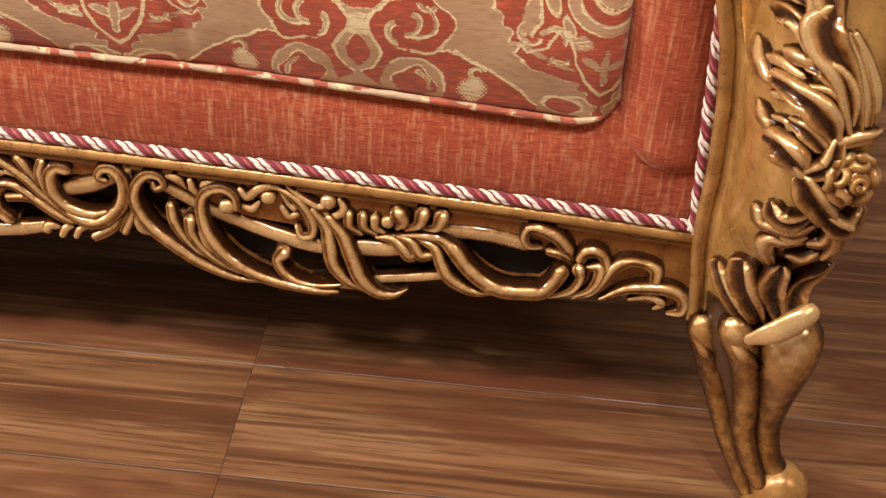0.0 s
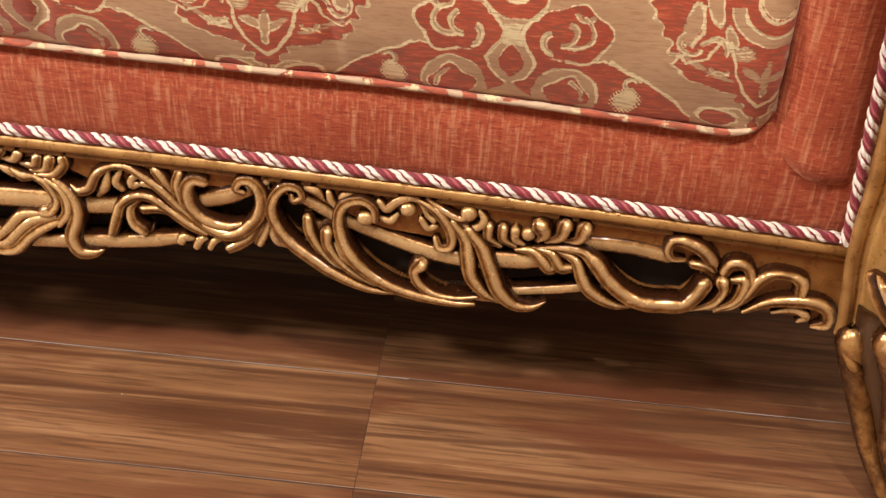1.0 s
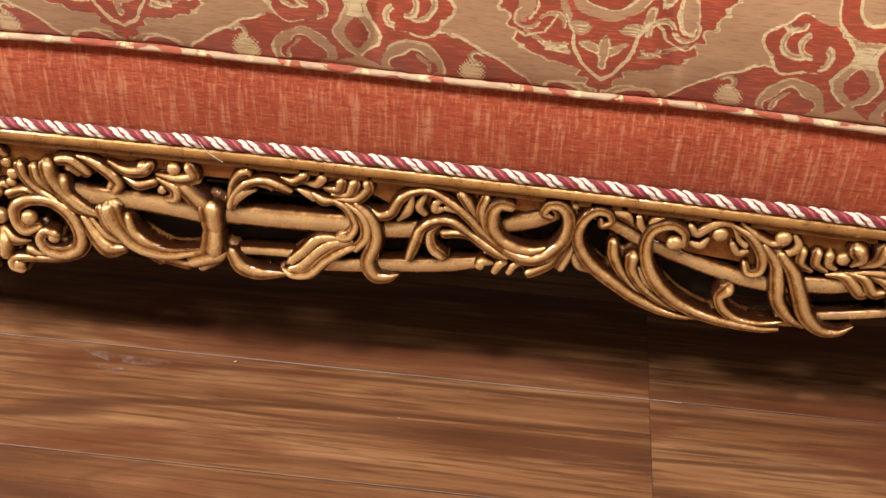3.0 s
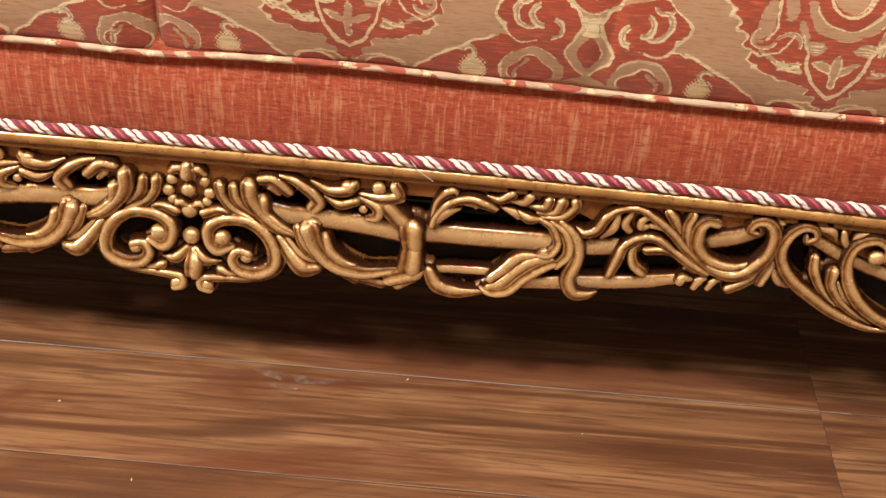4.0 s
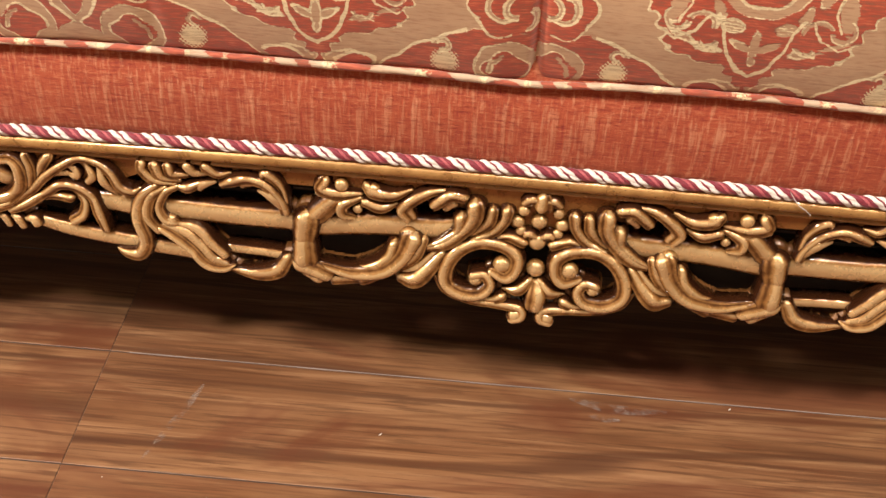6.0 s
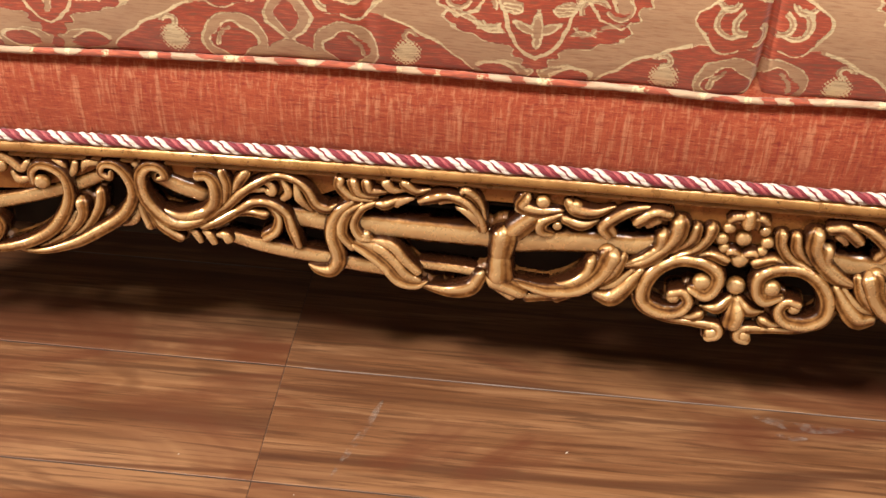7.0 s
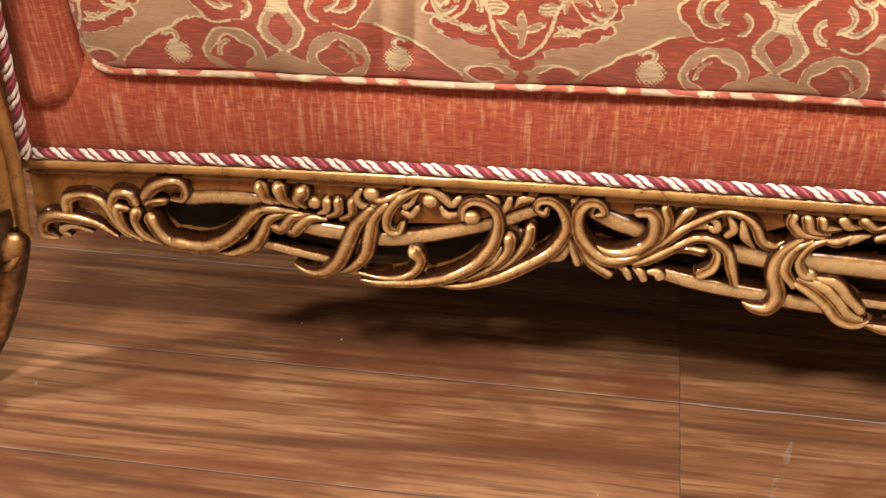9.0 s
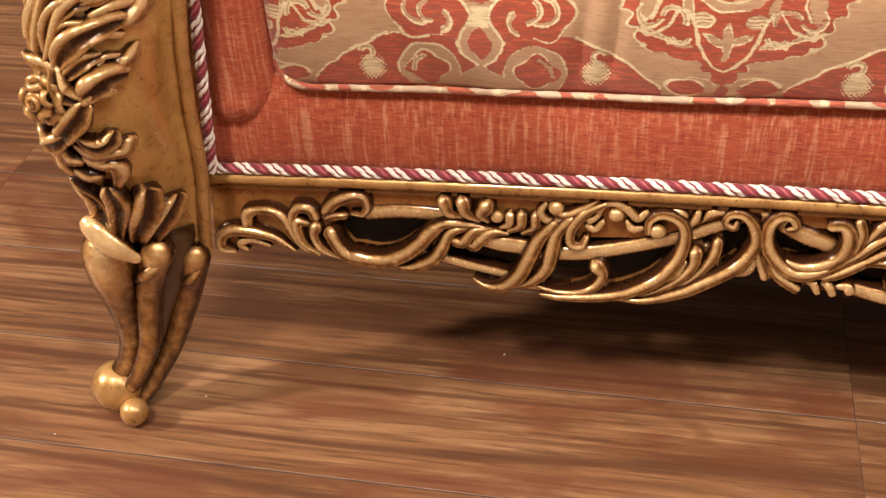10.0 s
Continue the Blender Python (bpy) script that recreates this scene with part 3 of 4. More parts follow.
    leaf([(0.434, 0.164), (0.427, 0.165), (0.424, 0.161)], [4, 8, 8], 1)
    leaf([(0.446, 0.166), (0.441, 0.164), (0.437, 0.157)], [4, 7, 6], 1)
    leaf([(0.458, 0.166), (0.453, 0.164), (0.449, 0.157)], [4, 6, 5], 1)
    leaf([(0.466, 0.159), (0.474, 0.164), (0.484, 0.171), (0.492, 0.184)], [8, 9, 8, 4], 1)
    leaf([(0.317, 0.195), (0.324, 0.185), (0.323, 0.176), (0.316, 0.166)], [5, 6, 6, 7], 1)
    disc(0.499, 0.226, 3.8, 1)
    leaf([(0.499, 0.225), (0.500, 0.206), (0.499, 0.185), (0.492, 0.167)], [4, 6, 8, 9], 0)
    leaf([(0.499, 0.186), (0.506, 0.171), (0.517, 0.164)], [4, 7, 2], 0)
    scroll([(0.520, 0.218), (0.522, 0.212), (0.529, 0.216), (0.526, 0.224), (0.516, 0.225), (0.507, 0.216), (0.503, 0.201), (0.508, 0.185), (0.519, 0.172), (0.538, 0.159), (0.558, 0.147), (0.587, 0.136), (0.613, 0.134)], [4, 5, 5, 6, 7, 8, 9, 9, 9, 9, 8, 5, 2], 3)
    rod([(0.528, 0.212), (0.556, 0.197), (0.581, 0.188), (0.611, 0.179), (0.639, 0.172), (0.665, 0.169), (0.685, 0.169)], [11, 11, 11, 11, 12, 12, 13], -1)
    leaf([(0.533, 0.195), (0.535, 0.182), (0.545, 0.165), (0.560, 0.151), (0.587, 0.138)], [8, 9, 7, 5, 1], 1)
    leaf([(0.550, 0.184), (0.551, 0.172), (0.562, 0.157), (0.579, 0.145), (0.598, 0.135)], [11, 9, 7, 5, 1], 2)
    leaf([(0.557, 0.173), (0.564, 0.162), (0.575, 0.151)], [5, 7, 3], 1)
    disc(0.582, 0.202, 7.3, 3)
    scroll([(0.590, 0.200), (0.589, 0.212), (0.579, 0.219), (0.566, 0.215), (0.560, 0.204), (0.561, 0.185), (0.569, 0.168), (0.582, 0.154), (0.603, 0.142), (0.628, 0.135), (0.660, 0.131), (0.677, 0.132)], [5, 6, 7, 8, 8, 9, 10, 9, 8, 7, 5, 3], 3)
    leaf([(0.630, 0.164), (0.625, 0.156), (0.630, 0.145), (0.643, 0.137), (0.662, 0.135), (0.680, 0.138)], [13, 9, 8, 7, 5, 3], 2)
    leaf([(0.532, 0.224), (0.541, 0.223), (0.547, 0.213)], [5, 7, 2], 1)
    leaf([(0.551, 0.222), (0.553, 0.215), (0.557, 0.209)], [5, 6, 5], 1)
    leaf([(0.560, 0.213), (0.563, 0.220), (0.571, 0.222)], [3, 6, 4], 1)
    disc(0.617, 0.214, 6.9, 2)
    leaf([(0.593, 0.218), (0.599, 0.212), (0.608, 0.220), (0.617, 0.225), (0.627, 0.222), (0.633, 0.210), (0.639, 0.206)], [5, 7, 7, 7, 5, 5, 7], 1)
    leaf([(0.595, 0.202), (0.603, 0.201), (0.608, 0.207)], [5, 7, 4], 1)
    leaf([(0.625, 0.224), (0.642, 0.214), (0.653, 0.198), (0.654, 0.183), (0.645, 0.180), (0.641, 0.188)], [4, 8, 9, 8, 7, 5], 2)
    leaf([(0.628, 0.205), (0.634, 0.197), (0.641, 0.200)], [5, 6, 5], 1)
    leaf([(0.633, 0.225), (0.645, 0.216), (0.660, 0.209), (0.669, 0.215)], [5, 8, 8, 9], 1)
    disc(0.667, 0.216, 7.1, 2)
    leaf([(0.660, 0.204), (0.673, 0.202), (0.680, 0.210), (0.676, 0.218)], [4, 7, 7, 4], 1)
    scroll([(0.654, 0.206), (0.665, 0.192), (0.669, 0.175), (0.673, 0.157), (0.685, 0.143), (0.698, 0.136)], [7, 9, 11, 10, 7, 3], 2)
    scroll([(0.668, 0.201), (0.680, 0.185), (0.688, 0.167), (0.697, 0.148), (0.711, 0.136), (0.726, 0.135), (0.737, 0.141)], [7, 10, 11, 11, 8, 5, 1], 3)
    leaf([(0.684, 0.205), (0.685, 0.193), (0.695, 0.186)], [9, 8, 4], 1)
    leaf([(0.696, 0.205), (0.697, 0.194), (0.707, 0.187)], [9, 8, 4], 1)
    leaf([(0.706, 0.204), (0.707, 0.195), (0.714, 0.190)], [8, 7, 4], 1)
    disc(0.717, 0.202, 6.3, 2)
    leaf([(0.726, 0.213), (0.730, 0.205), (0.725, 0.196)], [14, 11, 4], 2)
    leaf([(0.746, 0.215), (0.743, 0.204), (0.732, 0.196)], [13, 10, 4], 2)
    leaf([(0.762, 0.214), (0.758, 0.203), (0.747, 0.198)], [13, 10, 3], 2)
    leaf([(0.708, 0.184), (0.721, 0.185), (0.731, 0.177), (0.737, 0.171), (0.744, 0.173)], [3, 8, 10, 9, 6], 1)
    leaf([(0.724, 0.188), (0.737, 0.185), (0.746, 0.174), (0.754, 0.174)], [4, 8, 9, 7], 2)
    scroll([(0.722, 0.189), (0.744, 0.192), (0.762, 0.191), (0.775, 0.181), (0.786, 0.168), (0.802, 0.156), (0.821, 0.150), (0.846, 0.152)], [2, 6, 8, 11, 11, 11, 11, 10], 3)
    leaf([(0.740, 0.188), (0.757, 0.182), (0.764, 0.168), (0.773, 0.155), (0.793, 0.145), (0.813, 0.144)], [4, 8, 10, 10, 7, 1], 2)
    rod([(0.690, 0.172), (0.713, 0.173), (0.731, 0.175)], [13, 13, 11], -1)
    rod([(0.761, 0.195), (0.782, 0.196), (0.807, 0.195), (0.833, 0.191)], [12, 12, 12, 12], -1)
    rod([(0.707, 0.143), (0.739, 0.148), (0.775, 0.155)], [7, 7, 7], -2)
    rod([(0.654, 0.135), (0.673, 0.135), (0.689, 0.135)], [7, 7, 7], -2)
    scroll([(0.806, 0.152), (0.821, 0.151), (0.835, 0.150), (0.850, 0.152), (0.859, 0.161), (0.865, 0.173)], [10, 10, 10, 10, 10, 11], 3)
    leaf([(0.879, 0.176), (0.881, 0.167), (0.874, 0.155), (0.857, 0.147)], [11, 8, 7, 3], 2)
    leaf([(0.887, 0.178), (0.896, 0.179), (0.895, 0.167), (0.888, 0.156), (0.872, 0.149)], [5, 10, 9, 6, 2], 2)
    leaf([(0.879, 0.185), (0.883, 0.194), (0.894, 0.194), (0.901, 0.183), (0.900, 0.168), (0.892, 0.155), (0.880, 0.149)], [9, 10, 10, 8, 7, 5, 2], 2)
    leaf([(0.845, 0.192), (0.836, 0.192), (0.831, 0.200), (0.834, 0.210), (0.844, 0.211), (0.858, 0.205), (0.868, 0.194), (0.872, 0.185)], [4, 6, 7, 8, 10, 11, 10, 3], 2)
    leaf([(0.853, 0.189), (0.863, 0.188), (0.870, 0.183)], [8, 9, 5], 1)
    leaf([(0.877, 0.148), (0.898, 0.162), (0.907, 0.179), (0.918, 0.188), (0.932, 0.188), (0.942, 0.183), (0.943, 0.173)], [3, 7, 10, 10, 9, 11, 10], 2)
    leaf([(0.900, 0.150), (0.919, 0.162), (0.939, 0.166), (0.957, 0.166), (0.968, 0.160), (0.969, 0.148), (0.958, 0.144)], [3, 8, 10, 11, 11, 10, 4], 2)
    leaf([(0.924, 0.152), (0.941, 0.157), (0.952, 0.152), (0.946, 0.146)], [3, 6, 7, 3], 1)


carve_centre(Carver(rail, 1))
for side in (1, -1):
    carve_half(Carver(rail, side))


def grown(mask, radius):
    out = mask.copy()
    for i in range(-radius, radius + 1):
        for j in range(-radius, radius + 1):
            if 0 < i * i + j * j <= radius * radius + 1:
                out |= np.roll(np.roll(mask, i, 0), j, 1)
    return out


def pierced_panel():
    """The board out of which the rail's carving is cut: it joins strokes that lie close and leaves the wide openings free."""
    step, x0, z0, nx, nz = 0.001, -0.985, 0.085, 1971, 180
    mask = np.zeros((nx, nz), bool)
    gx, gz = x0 + step * np.arange(nx), z0 + step * np.arange(nz)
    for side, rows in FOOTPRINT:
        for a, b in zip(rows[:-1], rows[1:]):
            for k in np.linspace(0, 1, 4):
                x, z, w = a + (b - a) * k
                x, r = x * side, w * 0.58
                i0, i1 = np.searchsorted(gx, (x - r, x + r))
                j0, j1 = np.searchsorted(gz, (z - r, z + r))
                mask[i0:i1, j0:j1] |= (gx[i0:i1, None] - x) ** 2 + (gz[None, j0:j1] - z) ** 2 < r * r
    mask = ~grown(~grown(mask, 3), 4)
    soft = mask.astype(float)
    for _ in range(4):
        soft = (soft + np.roll(soft, 1, 0) + np.roll(soft, -1, 0) + np.roll(soft, 1, 1) + np.roll(soft, -1, 1)) / 5
    full = soft > 0.5
    cell = full[:-1, :-1] | full[1:, :-1] | full[:-1, 1:] | full[1:, 1:]
    dx, dz = np.gradient(soft)
    index, front = {}, []
    faces = []
    for i, j in zip(*np.nonzero(cell)):
        quad = []
        for a, b in ((i, j), (i + 1, j), (i + 1, j + 1), (i, j + 1)):
            if (a, b) not in index:
                index[(a, b)] = len(front)
                x, z = gx[a], gz[b]
                if not full[a, b]:
                    # pull the rim onto the smooth outline
                    g2 = dx[a, b] ** 2 + dz[a, b] ** 2 + 1e-4
                    k = min((0.5 - soft[a, b]) / g2, 2.0)
                    x, z = x + dx[a, b] * k * step, z + dz[a, b] * k * step
                p, n = rail_face(x, z)
                front.append((p.x, p.y + 0.0012, p.z))
            quad.append(index[(a, b)])
        faces.append(tuple(quad))
    edges = {}
    for f in faces:
        for a, b in zip(f, f[1:] + f[:1]):
            edges[(a, b)] = True
    verts = list(front)
    back = {}
    for a, b in list(edges):
        if (b, a) not in edges:
            for q in (a, b):
                if q not in back:
                    back[q] = len(verts)
                    x, y, z = front[q]
                    verts.append((x, y + 0.012, z))
            faces.append((b, a, back[a], back[b]))
    piece("pierced_panel", mesh_from("pierced_panel", verts, faces, RECESS), rail, "brown ground between the carved leaves, coloured dark like shade")


pierced_panel()


# arm posts, legs
def rosette(c, at, out):
    """A carved rose: a coiled heart in two rings of cupped petals."""
    across = out.cross(Vector((0, 0, 1))).normalized()
    up = across.cross(out)
    for count, ring, size, lift, tilt in ((6, 0.0150, 0.0100, 0.000, 0.45), (5, 0.0085, 0.0078, 0.0050, 0.85)):
        for k in range(count):
            a = 2 * math.pi * (k + 0.3 * (count == 5)) / count
            way = across * math.cos(a) + up * math.sin(a)
            flat = way.cross(out)
            lean = (way * math.cos(tilt) + out * math.sin(tilt)).normalized()
            face = flat.cross(lean).normalized()
            verts, rows, cols = [], 7, 9
            for i in range(rows):
                for j in range(cols):
                    u, v = -1 + 2 * j / (cols - 1), i / (rows - 1)
                    half = size * (0.45 + 0.65 * math.sin(math.pi * min(0.25 + 0.65 * v, 1)))
                    curl = 0.0035 * (u * u) + 0.0030 * v**3
                    verts.append(at + out * lift + way * ring * 0.35 + lean * size * 1.35 * v * (1 - 0.12 * u * u) + flat * u * half + face * (-curl))
            n = len(verts)
            verts += [q - face * 0.0022 - out * 0.001 for q in verts]
            faces = grid_faces(rows, cols)
            faces += [tuple(n + q for q in reversed(f)) for f in grid_faces(rows, cols)]
            rim = [j for j in range(cols)] + [i * cols + cols - 1 for i in range(1, rows)] + [(rows - 1) * cols + j for j in range(cols - 2, -1, -1)] + [i * cols for i in range(rows - 2, 0, -1)]
            faces += [(rim[i], n + rim[i], n + rim[(i + 1) % len(rim)], rim[(i + 1) % len(rim)]) for i in range(len(rim))]
            # petal bases coloured darker than their rims, as shade in the rose
            c._link("rose_petal", verts, faces, wear_shade=[0.08 + 0.62 * (i / (rows - 1)) ** 2 for _ in range(2) for i in range(rows) for j in range(cols)])
    coil = []
    for k in range(26):
        a, rad = k * 0.52, 0.0072 * (1 - k / 34)
        coil.append(at + out * (0.006 + 0.00028 * k) + (across * math.cos(a) + up * math.sin(a)) * rad)
    verts, faces = tube(coil, [0.0026 - 0.00003 * k for k in range(26)], 8)
    c._link("rose_heart", verts, faces, wear_shade=[0.55] * len(verts))
    verts, faces = tube([at - out * 0.022, at - out * 0.006, at + out * 0.006], [0.017, 0.015, 0.008], 14)
    c._link("rose_base", verts, faces, wear_shade=[0.15] * len(verts))


def arm_post(side):
    zs = np.linspace(0.166, 0.50, 36)
    verts, cols = [], 0
    for z in zs:
        lean = post_edge(z) - 0.967
        pinch = float(np.interp(z, [0.150, 0.215, 0.25, 0.30], [0.30, 0.40, 0.62, 1.0]))
        narrow = 0.90 + 0.10 * float(np.clip((z - 0.20) / 0.09, 0, 1))
        outer = 0.010 * math.exp(-(((z - 0.225) / 0.05) ** 2))
        sec = [(0.9640, 0.05), (0.9640, -0.022), (0.9655, -0.030), (0.9690, -0.033), (0.9715, -0.034), (0.9730, -0.043), (0.9735, -0.056), (0.977, None), (0.982, None), (0.990, None), (1.000, None), (1.012, None), (1.025, None), (1.037, None), (1.046, None), (1.052, -0.040), (1.050, 0.05)]
        cols = len(sec)
        for x, y in sec:
            x2 = 0.964 + (x - 0.964) * narrow + lean * float(np.interp(x, [0.9735, 1.04], [1, 0.2])) - (outer if x > 1.03 else 0)
            y2 = post_front(x2, z) + 0.0035 if y is None else -0.03 + (min(y, -0.012 if z < 0.26 else 0.05) + 0.03) * (1 if x < 0.974 else pinch)
            if 0.972 < x < 0.975:
                y2 = max(y2, post_front(x2, z) + 0.0035)
            verts.append((side * x2, y2, z))
    faces = grid_faces(len(zs), cols, True) + [tuple(range(cols)), tuple(range(len(verts) - 1, len(verts) - cols - 1, -1))]
    if side > 0:
        faces = [tuple(reversed(f)) for f in faces]
    post = piece("arm_post", mesh_from("arm_post", verts, faces, POST_GOLD), sofa, "gold arm post carved with leaves and a rose")
    # flat bead along the inner edge
    path = [(side * (post_edge(z) - 0.0065), -0.0295, z) for z in np.linspace(0.155, 0.495, 50)]
    v, f = tube(path, 0.0056, 10)
    piece("inner_bead", mesh_from("inner_bead", v, f, GOLD), post)
    c = Carver(post, side)
    leaf = c.leaf
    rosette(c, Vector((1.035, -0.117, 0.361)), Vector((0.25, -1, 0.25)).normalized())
    leaf([(1.028, 0.395), (1.022, 0.411), (1.013, 0.431), (1.003, 0.444), (1.000, 0.455), (1.002, 0.464)], [10, 14, 16, 18, 17, 10], 1, post_face)
    leaf([(1.034, 0.399), (1.031, 0.415), (1.022, 0.436), (1.012, 0.452)], [7, 9, 9, 5], 1, post_face)
    leaf([(1.038, 0.407), (1.034, 0.423), (1.025, 0.440), (1.016, 0.453)], [5, 7, 7, 4], 1, post_face)
    leaf([(0.995, 0.437), (0.989, 0.447), (0.983, 0.450), (0.978, 0.446)], [6, 9, 12, 9], 1, post_face)
    leaf([(0.995, 0.436), (0.994, 0.454), (0.993, 0.467), (0.988, 0.482)], [6, 8, 9, 5], 1, post_face)
    leaf([(1.001, 0.464), (0.996, 0.479), (0.988, 0.491)], [11, 15, 8], 1, post_face)
    leaf([(0.985, 0.464), (0.978, 0.472), (0.972, 0.476)], [9, 13, 7], 1, post_face)
    leaf([(0.971, 0.421), (0.973, 0.413), (0.977, 0.406)], [5, 10, 10], 1, post_face)
    leaf([(0.980, 0.407), (0.988, 0.410), (1.001, 0.407), (1.011, 0.397), (1.017, 0.387)], [7, 14, 16, 16, 9], 1, post_face)
    leaf([(0.976, 0.416), (0.984, 0.421), (0.993, 0.420)], [4, 7, 5], 1, post_face)
    leaf([(0.984, 0.428), (0.990, 0.430), (0.997, 0.429)], [6, 10, 5], 1, post_face)
    leaf([(0.996, 0.429), (1.004, 0.430), (1.015, 0.422), (1.021, 0.411), (1.024, 0.398)], [8, 12, 13, 12, 7], 1, post_face)
    leaf([(0.999, 0.414), (1.007, 0.414), (1.015, 0.406), (1.020, 0.398)], [8, 11, 10, 5], 1, post_face)
    leaf([(0.977, 0.386), (0.980, 0.381), (0.984, 0.377)], [5, 9, 7], 1, post_face)
    leaf([(0.985, 0.371), (0.991, 0.373), (0.998, 0.369), (1.003, 0.364)], [10, 18, 18, 9], 1, post_face)
    leaf([(0.982, 0.398), (0.992, 0.405), (1.002, 0.401)], [4, 6, 5], 1, post_face)
    leaf([(0.984, 0.385), (0.990, 0.388), (0.993, 0.383)], [3, 4, 3], 1, post_face)
    leaf([(0.994, 0.390), (1.001, 0.389), (1.010, 0.381)], [7, 11, 8], 1, post_face)
    leaf([(0.989, 0.361), (0.997, 0.362), (1.005, 0.359)], [4, 7, 6], 1, post_face)
    leaf([(1.010, 0.363), (1.018, 0.370), (1.020, 0.384)], [11, 15, 9], 1, post_face)
    leaf([(1.022, 0.385), (1.033, 0.390), (1.043, 0.392)], [8, 10, 6], 1, post_face)
    leaf([(1.006, 0.355), (1.013, 0.344), (1.025, 0.332)], [11, 17, 15], 1, post_face)
    leaf([(1.030, 0.326), (1.041, 0.320), (1.047, 0.330)], [12, 15, 9], 1, post_face)
    leaf([(0.988, 0.316), (0.992, 0.309), (0.999, 0.310), (1.012, 0.312), (1.021, 0.319)], [7, 9, 8, 8, 4], 1, post_face)
    leaf([(0.994, 0.327), (0.998, 0.322), (1.006, 0.321), (1.016, 0.327)], [7, 12, 12, 5], 1, post_face)
    leaf([(1.005, 0.274), (0.998, 0.290), (1.000, 0.299), (1.008, 0.300), (1.017, 0.301)], [6, 10, 9, 7, 4], 1, post_face)
    leaf([(1.003, 0.308), (1.010, 0.303), (1.019, 0.307)], [4, 7, 4], 1, post_face)
    leaf([(1.023, 0.303), (1.031, 0.306), (1.034, 0.317)], [7, 10, 6], 1, post_face)
    leaf([(1.013, 0.287), (1.023, 0.286), (1.030, 0.292)], [5, 9, 7], 1, post_face)
    leaf([(1.036, 0.290), (1.039, 0.301), (1.037, 0.320)], [7, 10, 5], 1, post_face)
    # four fluted blades spread over the knee
    for pts, widths in (([(0.984, 0.234), (0.993, 0.220), (1.010, 0.192)], [10, 13, 7]), ([(0.994, 0.256), (1.000, 0.235), (1.016, 0.200)], [12, 15, 9]), ([(1.013, 0.268), (1.015, 0.243), (1.030, 0.206)], [13, 16, 10]), ([(1.046, 0.272), (1.034, 0.258), (1.032, 0.238), (1.040, 0.210)], [4, 10, 13, 10])):
        c.stroke("fluted_blade", pts, widths, 2, post_face, 0.75)
    return post


def front_leg(side):
    """A cabriole leg of three plump strands under a strap, drawn together to a ball foot."""
    rows = spline([(0.190, 1.010, -0.030, 0.030), (0.150, 1.012, -0.040, 0.024), (0.110, 1.022, -0.050, 0.014), (0.070, 1.034, -0.062, 0.010), (0.030, 1.052, -0.078, 0.010)], 4)
    v, f = tube([(side * r[1], r[2], r[0]) for r in rows], rows[:, 3], 14)
    # very dark brown core, seen only in the seams between the strands
    leg = piece("front_leg", mesh_from("front_leg", v, f, DARK_CORE), sofa, "gold cabriole leg with a ball foot")
    c = Carver(leg, side)
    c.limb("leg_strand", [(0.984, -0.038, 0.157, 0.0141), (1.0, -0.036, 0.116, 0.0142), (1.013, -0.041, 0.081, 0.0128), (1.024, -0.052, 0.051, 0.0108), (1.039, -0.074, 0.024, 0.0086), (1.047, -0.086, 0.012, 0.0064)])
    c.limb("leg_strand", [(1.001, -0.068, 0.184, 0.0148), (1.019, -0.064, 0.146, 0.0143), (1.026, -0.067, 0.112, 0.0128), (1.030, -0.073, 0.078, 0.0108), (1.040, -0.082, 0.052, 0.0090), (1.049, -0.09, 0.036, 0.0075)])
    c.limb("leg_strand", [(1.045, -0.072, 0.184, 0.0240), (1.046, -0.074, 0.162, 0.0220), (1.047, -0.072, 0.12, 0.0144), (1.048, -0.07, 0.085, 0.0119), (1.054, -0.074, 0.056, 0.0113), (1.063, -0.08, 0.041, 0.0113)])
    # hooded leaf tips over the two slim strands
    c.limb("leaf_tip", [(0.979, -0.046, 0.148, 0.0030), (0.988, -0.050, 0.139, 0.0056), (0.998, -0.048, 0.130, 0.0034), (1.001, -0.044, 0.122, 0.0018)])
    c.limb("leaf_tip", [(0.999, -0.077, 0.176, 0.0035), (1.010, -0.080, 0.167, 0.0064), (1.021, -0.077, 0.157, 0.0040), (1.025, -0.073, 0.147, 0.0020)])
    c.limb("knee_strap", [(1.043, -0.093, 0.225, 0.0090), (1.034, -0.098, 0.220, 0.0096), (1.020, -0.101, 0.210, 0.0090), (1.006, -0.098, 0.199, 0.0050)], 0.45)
    for x, y, z, r, nm in ((1.070, -0.083, 0.0245, 0.0245, "ball_foot"), (1.046, -0.104, 0.0145, 0.0135, "foot_curl")):
        bm = bmesh.new()
        bmesh.ops.create_uvsphere(bm, u_segments=24, v_segments=14, radius=r, matrix=pose(side * x, y, z))
        for fc in bm.faces:
            fc.smooth = True
        me = bpy.data.meshes.new(nm)
        bm.to_mesh(me)
        bm.free()
        me.materials.append(GOLD)
        piece(nm, me, leg)
    return leg


for side in (1, -1):
    arm_post(side)
    front_leg(side)


# upholstery
def cloth_sheet(name, fn, nu, nv, mat, parent, label="", flip=False):
    """A padded sheet from a function of two numbers from 0 to 1."""
    verts = [fn(i / (nu - 1), j / (nv - 1)) for i in range(nu) for j in range(nv)]
    faces = grid_faces(nu, nv)
    if flip:
        faces = [tuple(reversed(f)) for f in faces]
    return piece(name, mesh_from(name, verts, faces, mat), parent, label)


def wobble(x, z, k=9.0, a=0.0012):
    return a * noise.noise(Vector((x * k, z * k * 1.7, 3.1)))


